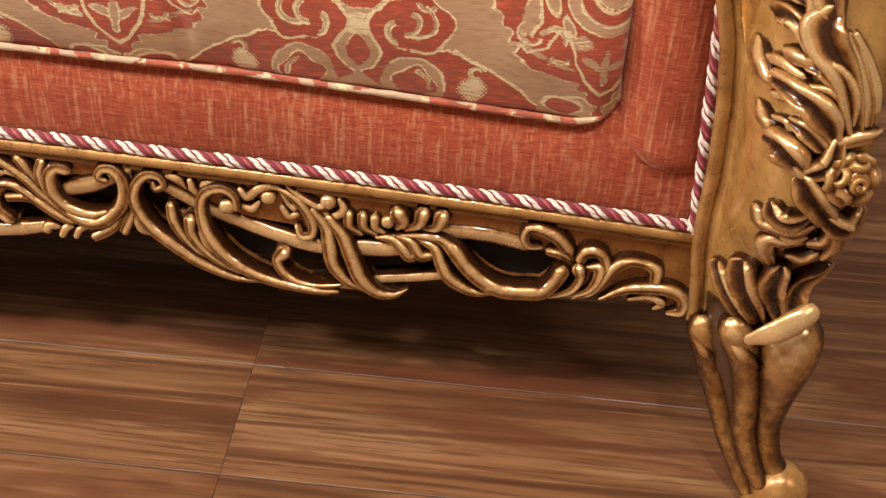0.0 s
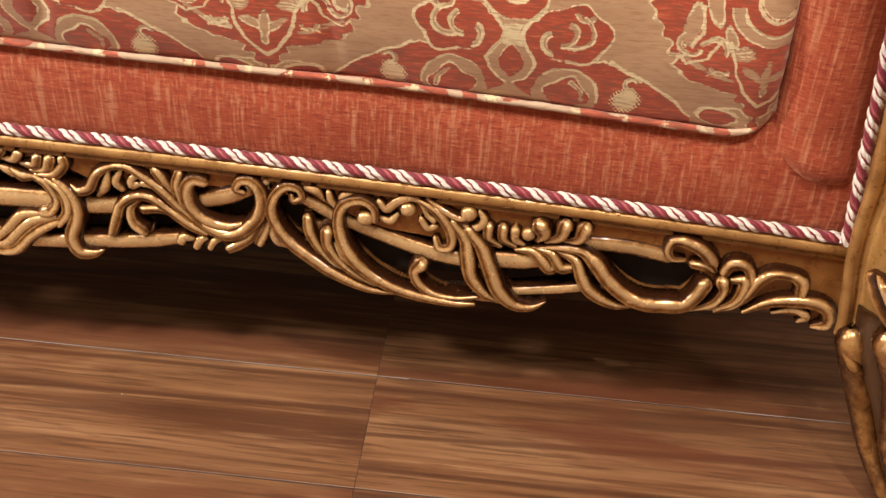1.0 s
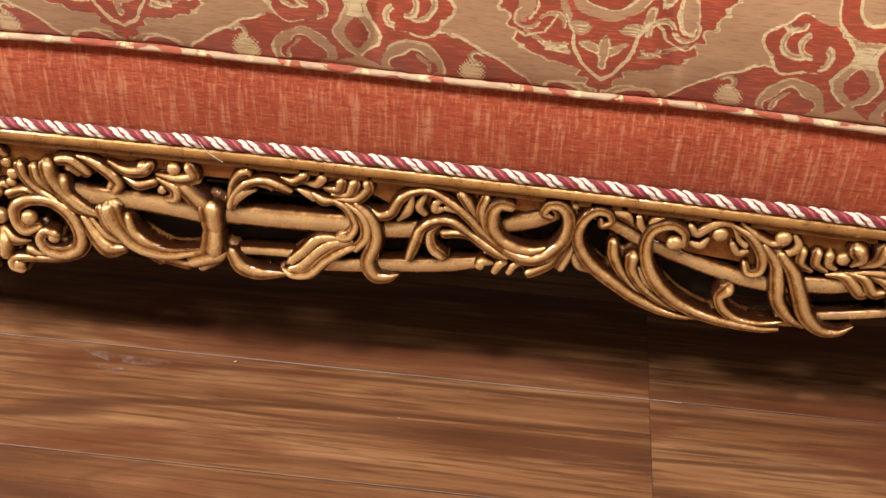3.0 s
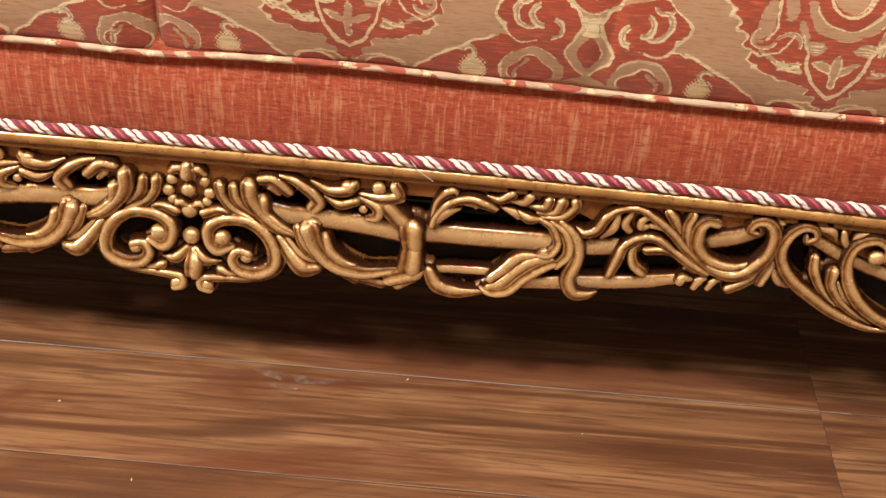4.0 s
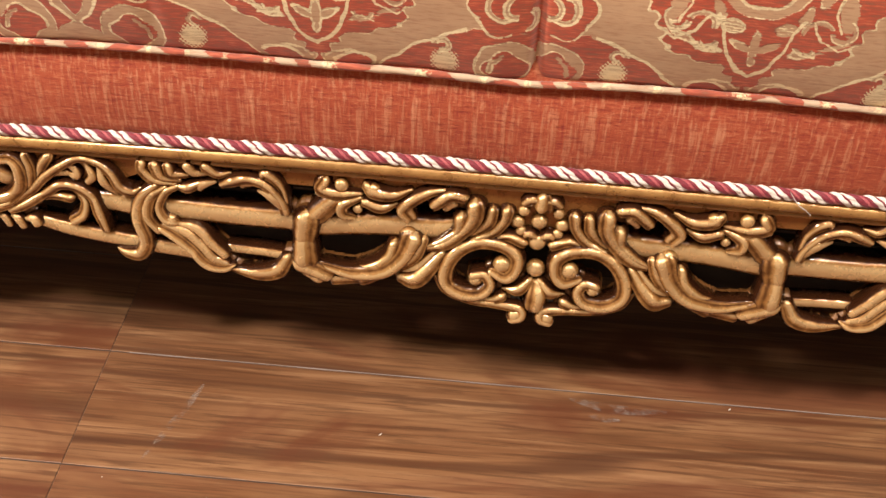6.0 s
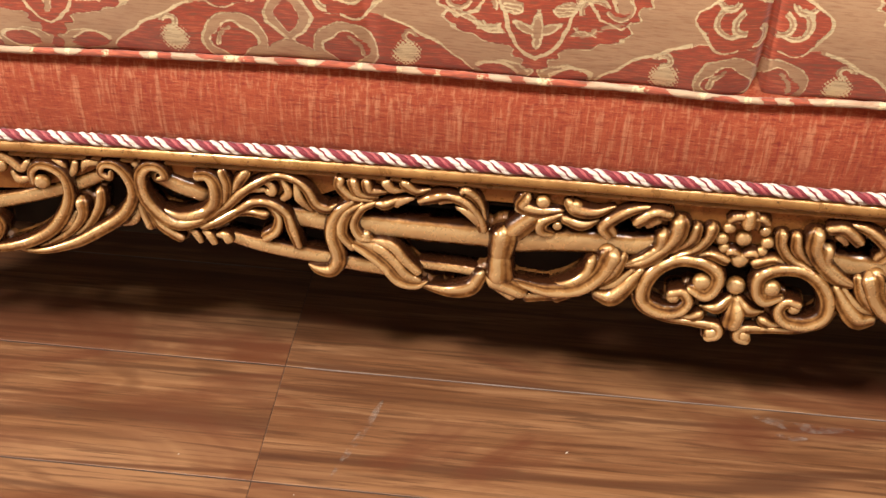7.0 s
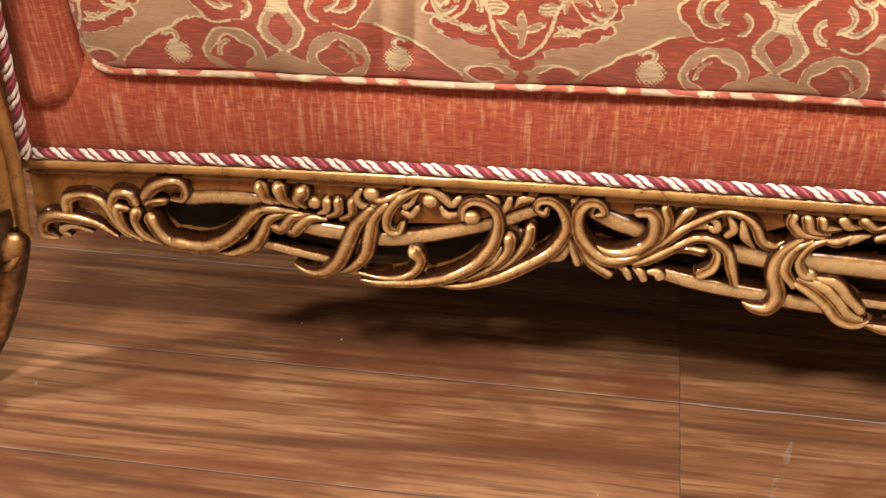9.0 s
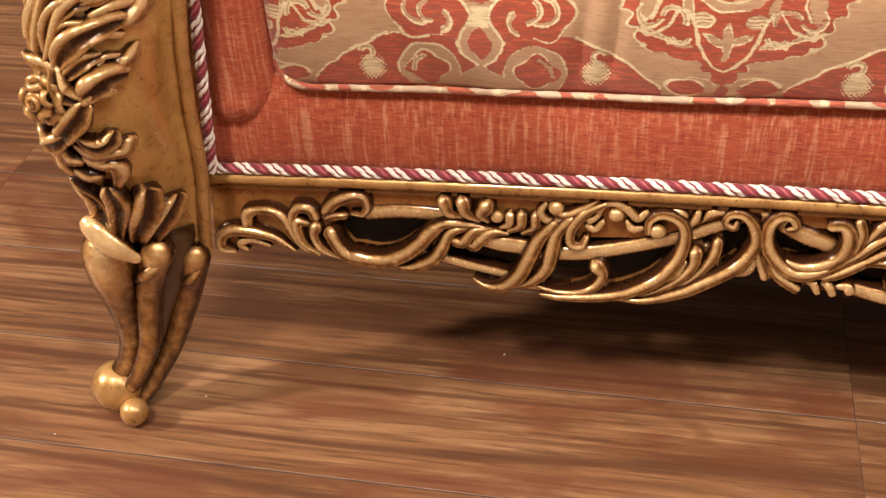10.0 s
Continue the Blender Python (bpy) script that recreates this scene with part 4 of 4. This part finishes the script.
def seat_band(u, v):
    x = -0.968 + 1.936 * u
    low, high = rail_top(x) + 0.002, rail_top(x) + 0.118
    z = low + (high - low) * v
    y = 0.008 + 0.016 * v**1.3 - 0.008 * math.sin(math.pi * min(v * 1.1, 1)) ** 0.8 + wobble(x, z, 9, 0.0016)
    return (x, y, z)


cloth_sheet("seat_band", seat_band, 240, 26, CHENILLE, sofa, "coral chenille band tacked above the rail", True)


def arm_panel(side):
    def fn(u, v):
        a = -0.2 + 3.3 * u
        low = 0.271 + 0.038 * max(0.0, (0.2 + math.cos(a)) / 1.2) ** 2
        z = low + (0.498 - low) * v**1.4
        lean = -0.085 * (z - 0.25)
        x = (0.9385 if side < 0 else 0.9325) - (0.036 if side < 0 else 0.042) * math.cos(a) + lean * 0.55
        y = 0.030 - 0.034 * math.sin(a) + wobble(x, z, 14, 0.002)
        # the foot is sewn down on the band
        near = max(0.0, 1 - (z - low) / 0.022)
        y += (0.013 - y) * (1 - math.sqrt(1 - near * near)) if y < 0.013 else 0
        return (side * x, y, z)

    ob = cloth_sheet("arm_front", fn, 30, 44, CHENILLE, sofa, "padded coral chenille front of the arm", side > 0)
    return ob


for side in (1, -1):
    arm_panel(side)


def rope(path, parent, turn=1):
    """A twisted cord: two cream plies, a crimson and a rose one, each wound round the path."""
    p = spline(path, 2) if len(path) < 4 else np.array(path, float)
    seg = np.r_[0, np.cumsum(np.linalg.norm(np.diff(p, axis=0), axis=1))]
    step = 0.0272 / 16
    s = np.arange(0, seg[-1], step)
    mid = np.stack([np.interp(s, seg, p[:, k]) for k in range(3)], 1)
    tan = np.gradient(mid, axis=0)
    tan /= np.linalg.norm(tan, axis=1, keepdims=True)
    u = np.cross(tan, [[0, 1, 0]])
    u /= np.linalg.norm(u, axis=1, keepdims=True)
    w = np.cross(tan, u)
    cord = None
    for name, mat, phase, rad, off in (("cream_ply", CREAM, 0.0, 0.0022, 0.0030), ("crimson_ply", CRIMSON, 0.85, 0.0015, 0.0030), ("cream_ply", CREAM, 1.75, 0.0023, 0.0030), ("crimson_ply", CRIMSON, 2.95, 0.0020, 0.0026), ("rose_ply", ROSE, 3.75, 0.0015, 0.0031), ("crimson_ply", CRIMSON, 4.75, 0.0026, 0.0026)):
        a = turn * 2 * np.pi * s / 0.0272 + phase
        path3 = mid + off * (np.cos(a)[:, None] * u + np.sin(a)[:, None] * w)
        if mat is CREAM:
            # each cream ply is itself twisted from two threads
            vs, fs = [], []
            for half in (0, math.pi):
                b = -turn * 2 * np.pi * s / 0.024 + half
                v, f = tube(path3 + 0.0008 * (np.cos(b)[:, None] * u + np.sin(b)[:, None] * w), rad * 0.80, 7)
                fs += [tuple(len(vs) * 1 + q for q in face) for face in f]
                vs += [tuple(q) for q in v]
            v, f = vs, fs
        else:
            v, f = tube(path3, rad, 7)
        me = mesh_from(name, v, f, mat)
        if cord is None:
            cord = piece("rope_trim", me, sofa, "twisted cream and crimson rope trim")
        else:
            piece(name, me, cord)


rope([(x, -0.0002, rail_top(x) + 0.0036) for x in np.linspace(-0.964, 0.964, 90)], sofa, 1)
for side in (1, -1):
    rope([(side * (0.9620 - 0.085 * (z - 0.25)), -0.014, z) for z in np.linspace(0.234, 0.49, 30)], sofa, -side)

# hidden body of the sofa: lining, seat base, arms, back, rear legs
box("bottom_lining", (-0.96, 0.03, 0.196), (0.96, 0.70, 0.202), LINING, sofa, label="black dust cloth under the seat")
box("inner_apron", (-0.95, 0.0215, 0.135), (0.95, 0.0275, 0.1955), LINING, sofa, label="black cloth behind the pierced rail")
box("seat_base", (-0.962, 0.045, 0.204), (0.962, 0.74, 0.322), CHENILLE, sofa, 0.008)
for side in (1, -1):
    xa, xb = sorted((side * 0.905, side * 1.06))
    box("arm_body", (xa, 0.045, 0.30), (xb, 0.74, 0.495), CHENILLE, sofa, 0.02)
    xa, xb = sorted((side * 0.97, side * 1.05))
    box("side_rail", (xa, 0.052, 0.215), (xb, 0.74, 0.296), GOLD_DARK, sofa, 0.006)
    xa, xb = sorted((side * 0.93, side * 0.99))
    box("rear_leg", (xa, 0.68, 0.0), (xb, 0.74, 0.195), GOLD_DARK, sofa, 0.006)
box("backrest", (-0.93, 0.62, 0.322), (0.93, 0.78, 0.95), CHENILLE, sofa, 0.03)

# ---- seat cushion ----
cushion = new("seat_cushion")
tagged(cushion, "long beige seat cushion with coral and gold damask figures", "cushion")


def cushion_foot(x):
    return 0.335 - 0.024 * (abs(x) / 0.9) ** 2.2 + 0.0012 * math.sin(x * 13) - 0.003 * math.exp(-(((x + 0.02) / 0.05) ** 2))


def ell(u, v, cu, cv, ru, rv, turn=0.0):
    c, s = math.cos(turn), math.sin(turn)
    a, b = ((u - cu) * c + (v - cv) * s) / ru, (-(u - cu) * s + (v - cv) * c) / rv
    return (np.sqrt(a * a + b * b) - 1) * min(ru, rv)


def arc(u, v, cu, cv, r, half, a0=None, a1=None):
    """Distance from a ring, or from its arc between two angles in degrees."""
    d = np.abs(np.hypot(u - cu, v - cv) - r) - half
    if a0 is not None:
        a = np.degrees(np.arctan2(v - cv, u - cu))
        d = np.where(((a - a0) % 360) < (a1 - a0) % 360, d, 50.0)
    return d


def petals(u, v, cu, cv, n, depth, turn=0.0):
    return depth * np.cos(n * (np.arctan2(v - cv, u - cu) + turn))


def line(u, v, pts, half):
    """Distance from a thread laid along a few points."""
    best = np.full(np.shape(u), 90.0)
    for (ax, ay), (bx, by) in zip(pts, pts[1:]):
        k = np.clip(((u - ax) * (bx - ax) + (v - ay) * (by - ay)) / ((bx - ax) ** 2 + (by - ay) ** 2), 0, 1)
        best = np.minimum(best, np.hypot(u - ax - k * (bx - ax), v - ay - k * (by - ay)))
    return best - half


def flower_motif(u, v):
    """Twin roses over a teardrop vase, ringed lobes and low wings. Millimetres from the motif's middle and from the cushion's lower edge: figure and thread distances."""
    m = np.abs(u)
    rose = ell(m, v, 44, 60, 27, 23, -0.1) + petals(m, v, 44, 60, 5, 1.8, 0.5)
    crest = np.interp(m, [0, 22, 55, 70, 90, 112, 129, 137], [24, 40, 40, 42, 32, 20, 6, -2])
    body = np.where(m < 138, (v - crest) * 0.85, 20.0)
    d = np.minimum.reduce([rose, body, ell(m, v, 20, 54, 18, 17)])
    # pale leaf that parts rose and wing
    d = np.maximum(d, -ell(m, v, 71, 45, 8, 4.5, -0.75))
    # vase: pale wall, red teardrop within, pale spread foot
    half = np.interp(v, [-6, 0, 5, 10, 13, 18, 26, 34, 42, 52, 58, 67, 78, 90], [27, 22, 14, 5, 2.5, 9, 16, 18.5, 14, 8, 6.5, 11, 20, 27])
    d = np.maximum(d, -(m - half))
    d = np.minimum(d, np.maximum(m - np.interp(v, [17, 20, 28, 35, 44, 50], [-1, 2, 8.5, 10, 5, -1]), np.abs(v - 33) - 17))
    # bud over the vase
    bud = np.maximum(ell(m, v, 0, 95, 26, 27), -ell(m, v, 0, 99, 12, 18))
    d = np.minimum(d, np.maximum(bud, 68 - v))
    # pale rings round the red hearts of the lobes
    heart = ell(m, v, 43, 8, 16.5, 15.5, 0.2) + petals(m, v, 43, 8, 4, 2.0, 0.9)
    lobe = ell(m, v, 42, 8, 24.5, 24)
    d = np.maximum(d, -np.maximum(lobe, -heart))
    d = np.maximum(d, -(line(m, v, [(46, 20), (54, 12), (55, 4)], 1.4)))
    d = np.maximum(d, -arc(m, v, 91, 23, 5, 1.6, 10, 290))
    for cu, cv, r, a0, a1 in ((47, 62, 11, 235, 75), (37, 61, 8.5, 260, 70), (31, 52, 8, 110, 260), (52, 79, 7, 190, 330)):
        d = np.maximum(d, -arc(m, v, cu, cv, r, 1.5, a0, a1))
    patch = ell(m, v, 88, 8, 9, 10, -0.25)
    stipple = patch + 4.0 * np.sin(u * 1.9) * np.sin(v * 1.6) - 0.6
    t = np.minimum.reduce([
        np.abs(lobe) - 0.9 + np.where((v > 3) & (m > 24), 0, 4), np.abs(heart) - 0.9 + np.where((v > 6) & (m < 52), 0, 5), np.abs(m - half) * 0.9 - 1.3 + np.where((v > 12) & (v < 80), 0, 50),
        np.maximum(np.maximum(m - half + 1, 47 - v), v - 66) + 1.2, arc(m, v, 47, 62, 12.8, 1.0, 240, 75), arc(m, v, 37, 61, 10.2, 0.9, 265, 70), arc(m, v, 31, 52, 9.8, 1.1, 110, 265), arc(m, v, 52, 79, 8.6, 0.8, 190, 330),
        np.abs(v - crest) * 0.85 - 1.2 + np.where((m > 72) & (m < 138), 0, 50), np.maximum(stipple, patch - 3), arc(m, v, 91, 23, 3.8, 0.9, 30, 270), np.abs(rose) - 1.0 + np.where(m > 40, 0, 9), np.abs(bud) - 0.9 + np.where(v > 70, 0, 9)])
    return d, t


def palmette_motif(u, v):
    """A leafy shield that narrows to a stem over two foot leaves, with a small three-lobed flower in it."""
    m = np.abs(u)
    half = np.interp(v, [-4, 6, 12, 22, 25, 29, 36, 43, 60, 90, 130], [4, 6, 12, 16, 26, 44, 61, 66, 71, 90, 92])
    shield = (m - half) * 0.7 + 1.7 * np.sin(v * 0.5 + m * 0.12) + 1.0 * np.sin(m * 0.45 + v * 0.2)
    foot = ell(m, v, 27, 0, 15, 8, 0.15)
    d = np.minimum(shield, foot)
    for cu, cv, ru, rv, turn in ((0, 41, 3.4, 12, 0), (9, 42, 8.5, 3.0, 0.5), (0, 29, 2.6, 4, 0), (34, 39, 9, 2.4, 0.25), (52, 47, 10, 2.0, 0.5), (58, 76, 6, 17, 0.15), (30, 70, 3.5, 8, -0.4), (44, 92, 5, 14, -0.3), (19, 58, 8, 5.5, 0.1)):
        d = np.maximum(d, -ell(m, v, cu, cv, ru, rv, turn))
    for cu, cv, r, a0, a1 in ((40, 58, 9, 20, 200), (57, 62, 8, 200, 60), (34, 47, 7, 200, 340)):
        d = np.maximum(d, -arc(m, v, cu, cv, r, 1.3, a0, a1))
    d = np.maximum(d, -arc(m, v, 0, 98, 29, 4.2, 190, 350))
    d = np.maximum(d, -ell(m, v, 0, 99, 13, 13))
    vee = [(0, 15), (8, 20), (14, 27), (21, 40), (24, 54), (30, 66)]
    weave_spots = np.maximum(ell(m, v, 19, 58, 8, 5), 2.2 * np.sin(v * 2.4))
    t = np.minimum.reduce([
        line(m, v, vee, 1.3), np.abs(shield) - 1.0 + np.where((v > 24) | (m > 20), 0, 50), np.abs(foot) - 1.1 + np.where(v > 1, 0, 50), line(m, v, [(27, 40), (34, 42), (42, 38)], 0.9), line(m, v, [(36, 66), (44, 52), (58, 46), (66, 52)], 1.1),
        arc(m, v, 40, 58, 10.6, 0.9, 20, 200), arc(m, v, 57, 62, 9.6, 0.9, 200, 60), arc(m, v, 34, 47, 8.4, 0.8, 200, 340), arc(m, v, 0, 98, 15, 1.2), arc(m, v, 0, 98, 25.5, 1.0, 200, 340), weave_spots + 0.6, line(m, v, [(52, 92), (50, 72), (56, 60)], 1.2), line(m, v, [(5, 3), (12, 9), (24, 10), (36, 7), (42, 3)], 0.8)])
    return d, t


def weave(x, h):
    """Figure and thread strengths at x along the cushion and h above its lower edge, both in metres."""
    wx = 5.0 * np.sin(h * 210 + x * 90) * 0.35 + 3.2 * np.sin(x * 330 + 1.3 * np.sin(h * 260)) * 0.6
    wh = 2.4 * np.sin(x * 260 + 0.7) + 1.6 * np.sin(h * 480 + x * 140)
    # the cloth is cut a little askew, so that the figures climb towards both ends
    u, v = x * 1000 + wx * 0.22, h * 1000 + wh * 0.25 - np.interp(x, [-0.9, -0.6, -0.3, 0, 0.55, 0.7, 0.87], [12, 11, 6, 1, 0, 2, 12])
    right = x > -0.017
    period = np.where(right, 369.0, 366.0)
    first = np.where(right, 690.0, -728.0)
    k = np.round((u - first) / period)
    du = u - first - k * period
    k2 = np.round((u - first - period / 2) / period)
    du2 = u - first - period / 2 - k2 * period
    (da, ta), (db, tb) = flower_motif(du, v), palmette_motif(du2, v)
    d, t = np.minimum(da, db), np.minimum(ta, tb)
    part = np.sin(u * 0.045 + 2.0 * np.sin(v * 0.06)) + np.sin(v * 0.07 + u * 0.02)
    t = np.minimum(t + 0.5 * np.clip(part, 0, 1), np.abs(d) - 0.5 + 1.2 * np.clip(part + 0.3, 0, 2))
    return np.clip(0.25 - d / 10.0, 0, 0.5), np.clip(0.47 - t / 2.2, 0, 1)


def woven(me):
    co = np.empty(len(me.vertices) * 3)
    me.vertices.foreach_get("co", co)
    co = co.reshape(-1, 3)
    feet = np.array([cushion_foot(x) for x in co[:, 0]])
    fig, thr = weave(co[:, 0], co[:, 2] - feet)
    for name, val in (("figure", fig), ("thread", thr)):
        me.attributes.new(name, "FLOAT", "POINT").data.foreach_set("value", val.astype(np.float32))


def cushion_cover():
    nu, nv = 2200, 166
    us = np.linspace(0, 1, nu)
    verts = []
    for u in us:
        x = -0.902 + 1.791 * u
        end = min(x + 0.902, 0.889 - x)
        rnd = 1 - math.sqrt(max(0, 1 - (1 - min(end / 0.022, 1)) ** 2))
        lift = 0.022 * rnd
        foot = cushion_foot(x)
        crease = 0.007 * math.exp(-(((x + 0.017) / 0.004) ** 2)) + 0.004 * math.exp(-(((x + 0.017) / 0.02) ** 2))
        for j in range(nv):
            v = j / (nv - 1)
            if v < 0.86:
                h = 0.135 * v / 0.86
                y = 0.010 - 0.011 * math.sin(math.pi * v / 0.86) ** 0.7
            else:
                a = (v - 0.86) / 0.14
                h = 0.135 + 0.016 * math.sin(a * math.pi / 2)
                y = 0.010 + 0.05 * (1 - math.cos(a * math.pi / 2)) + 0.3 * max(0, a - 0.5)
            z = foot + max(h, lift)
            for fx, lean, deep in ((-0.632, 0.12, 0.0030), (-0.655, 0.10, 0.0022), (-0.30, -0.1, 0.0020), (0.33, 0.1, 0.0022), (0.56, -0.12, 0.0022)):
                y += deep * math.exp(-(((x - fx - lean * h) / 0.007) ** 2)) * min(h / 0.03, 1)
            y += 0.012 * rnd + crease + wobble(x, z, 11, 0.0022) + 0.0012 * math.sin(x * 47 + h * 30)
            verts.append((x, y, z))
    me = mesh_from("cover", verts, [tuple(reversed(f)) for f in grid_faces(nu, nv)], DAMASK)
    woven(me)
    return piece("cover", me, cushion)


cushion_cover()
box("cushion_core", (-0.898, 0.055, 0.326), (0.884, 0.62, 0.45), DAMASK, cushion, 0.02)


def piping():
    """A thin welt along the lower edge that turns up at both ends."""
    low = cushion_foot(-0.88)
    path = [(-0.9025, 0.034, 0.46), (-0.9025, 0.026, 0.40), (-0.9025, 0.019, 0.358)]
    path += [(-0.880 - 0.0225 * math.cos(a), 0.005 + 0.011 * math.cos(a), low + 0.022 - 0.0228 * math.sin(a)) for a in (0.1, 0.5, 0.9, 1.3)]
    n = len(path)
    path += [(x, 0.005 + wobble(x, 0.33, 11, 0.0012), cushion_foot(x) - 0.001) for x in np.linspace(-0.87, 0.857, 160)]
    path += [(-a - 0.013, b, c) for a, b, c in path[n - 1 :: -1]]
    p = spline(path, 3)
    v, f = tube(p, 0.0028 + 0.0003 * np.sin(np.arange(len(p)) * 0.9) * np.sin(np.arange(len(p)) * 0.23), 10)
    me = mesh_from("piping", v, f, PIPING)
    x = np.array([a[0] for a in v])
    tilt = np.array([a[2] for a in v]) * 180
    fig = 0.5 * np.clip(0.40 + 1.3 * np.sin(x * 83 + 2.6 * np.sin(x * 29) + 2.2 * np.sin(x * 67) + tilt), 0, 1)
    thr = np.clip(0.25 + 1.2 * np.sin(x * 150 + 3 * np.sin(x * 23)) - 0.95, 0, 1)
    for name, val in (("figure", fig), ("thread", thr)):
        me.attributes.new(name, "FLOAT", "POINT").data.foreach_set("value", val.astype(np.float32))
    return piece("piping", me, cushion, "piping of the same damask cloth")


piping()

# ---- floor ----
floor = box("floor", (-4.7, -3.55, -0.03), (4.7, 3.55, -0.0004), SEAM_GAP)
tagged(floor, "walnut-brown wooden plank floor with fine pale joints", "floor", kind="structure")
TURN, LONG, WIDE = math.radians(0.8), 0.980, 0.1375


def plank_mesh(n=1):
    """A board of the floor, edges eased."""
    a, b, e, g = LONG / 2 - 0.0003, WIDE / 2 - 0.0007, 0.0005, 0.0003
    verts = [(-a, -b, -0.003), (a, -b, -0.003), (a, b, -0.003), (-a, b, -0.003), (-a, -b, -g), (a, -b, -g), (a, b, -g), (-a, b, -g), (-a + e, -b + e, 0), (a - e, -b + e, 0), (a - e, b - e, 0), (-a + e, b - e, 0)]
    faces = [(8, 9, 10, 11)] + [(i, (i + 1) % 4, 4 + (i + 1) % 4, 4 + i) for i in range(4)] + [(4 + i, 4 + (i + 1) % 4, 8 + (i + 1) % 4, 8 + i) for i in range(4)]
    return verts, faces


pv, pf = plank_mesh()
shared = mesh_from("floor_plank", pv, pf, BOARD, False)
far_v, far_f = [], []
for i in range(-5, 6):
    for j in range(-26, 27):
        x, y = 0.1 + i * LONG, 0.0795 + j * WIDE
        at = pose(x * math.cos(TURN) - y * math.sin(TURN), x * math.sin(TURN) + y * math.cos(TURN), 0, 0, 0, math.degrees(TURN))
        if abs(at.translation.x) > 4.4 or abs(at.translation.y) > 3.4:
            continue
        if abs(i) <= 2 and -4 <= j <= 12:
            ob = piece("floor_plank", shared, floor)
            ob.matrix_local = at
        else:
            k = len(far_v)
            far_v += [at @ Vector(v) for v in pv]
            far_f += [tuple(k + q for q in f) for f in pf]
far = piece("far_planks", mesh_from("far_planks", far_v, far_f, BOARD, False), floor)
tagged(far, kind="stuff")


# pale strips painted along two of the joints, for board edges that catch the light
for xa, xb, y in ((-0.372, 0.62, 0.01075), (0.90, 1.25, 0.01075), (-1.30, -0.42, 0.14825)):
    n, verts = 60, []
    for x in np.linspace(xa, xb, n):
        half = 0.00055 + 0.00022 * math.sin(x * 61) * math.sin(x * 23)
        for side in (-1, 1):
            yy = y + side * half
            verts.append((x * math.cos(TURN) - yy * math.sin(TURN), x * math.sin(TURN) + yy * math.cos(TURN), 0.00012))
    piece("joint_glint", mesh_from("joint_glint", verts, [tuple(reversed(f)) for f in grid_faces(n, 2)], JOINT_GLINT, False), floor, "pale painted glint along the edge of a floor joint")


def scuffs():
    """Pale worn marks where something was dragged over the boards."""
    m, n, l, b = material("floor_scuff")
    b.inputs["Base Color"].default_value = (0.42, 0.35, 0.31, 1)
    b.inputs["Roughness"].default_value = 0.6
    l.new(ramp(n, l, noise_tex(n, l, mapped(n, l, (60, 60, 1)), 1.0, 5, 0.7), [(0.46, grey(0)), (0.78, grey(0.6))]), b.inputs["Alpha"])
    for path, wide in (([(-0.292, -0.025), (-0.302, -0.060), (-0.322, -0.118)], 0.007), ([(0.045, 0.002), (0.085, -0.006), (0.135, -0.004)], 0.011), ([(0.060, -0.014), (0.075, -0.020), (0.092, -0.019)], 0.006)):
        p = spline(path, 8)
        d = np.gradient(p, axis=0)
        d /= np.linalg.norm(d, axis=1, keepdims=True)
        verts = []
        for k, (q, t) in enumerate(zip(p, d)):
            half = wide * math.sin(math.pi * (k + 0.4) / len(p)) ** 0.6 / 2
            verts += [(q[0] - t[1] * half * e, q[1] + t[0] * half * e, 0.0002) for e in (-1, 1)]
        piece("scuff_mark", mesh_from("scuff_mark", verts, [tuple(reversed(f)) for f in grid_faces(len(p), 2)], m), floor, "pale scuff worn into the floor boards")


scuffs()

# ---- dust and lint ----
LINT = plain("pale_lint", (0.55, 0.52, 0.48), (0.68, 0.65, 0.60), 0.9, 300)


def lint(name, path, radius, label):
    v, f = tube(spline(path, 5), radius, 6)
    tagged(new(name, mesh_from(name, v, f, LINT)), label, "lint")


top = rail_top(0.2)
lint("lint_thread", [(0.188, -0.0040, top + 0.0085), (0.196, -0.0064, top - 0.001), (0.203, -0.0068, top - 0.006), (0.208, -0.0052, top - 0.011)], 0.00035, "fine pale thread caught on the gold moulding")

fleck_v, fleck_f = [], []
rnd = random.Random(7)
for k in range(12):
    x, y, r = rnd.uniform(-1.3, 1.3), rnd.uniform(-0.16, 0.16), rnd.uniform(0.0003, 0.0009)
    long, a = rnd.uniform(1, 3.2), rnd.uniform(0, 3.14)
    n = len(fleck_v)
    for q in ((1, 0, 0), (0, 1, 0), (-1, 0, 0), (0, -1, 0), (0, 0, 1)):
        px, py = q[0] * r * long, q[1] * r
        fleck_v.append((x + px * math.cos(a) - py * math.sin(a), y + px * math.sin(a) + py * math.cos(a), 0.0001 + q[2] * r * 0.6))
    fleck_f += [(n + i, n + (i + 1) % 4, n + 4) for i in range(4)] + [(n + 3, n + 2, n + 1, n)]
tagged(new("dust_flecks", mesh_from("dust_flecks", fleck_v, fleck_f, LINT, False)), "scattered pale dust flecks on the plank floor", "dust", kind="stuff")
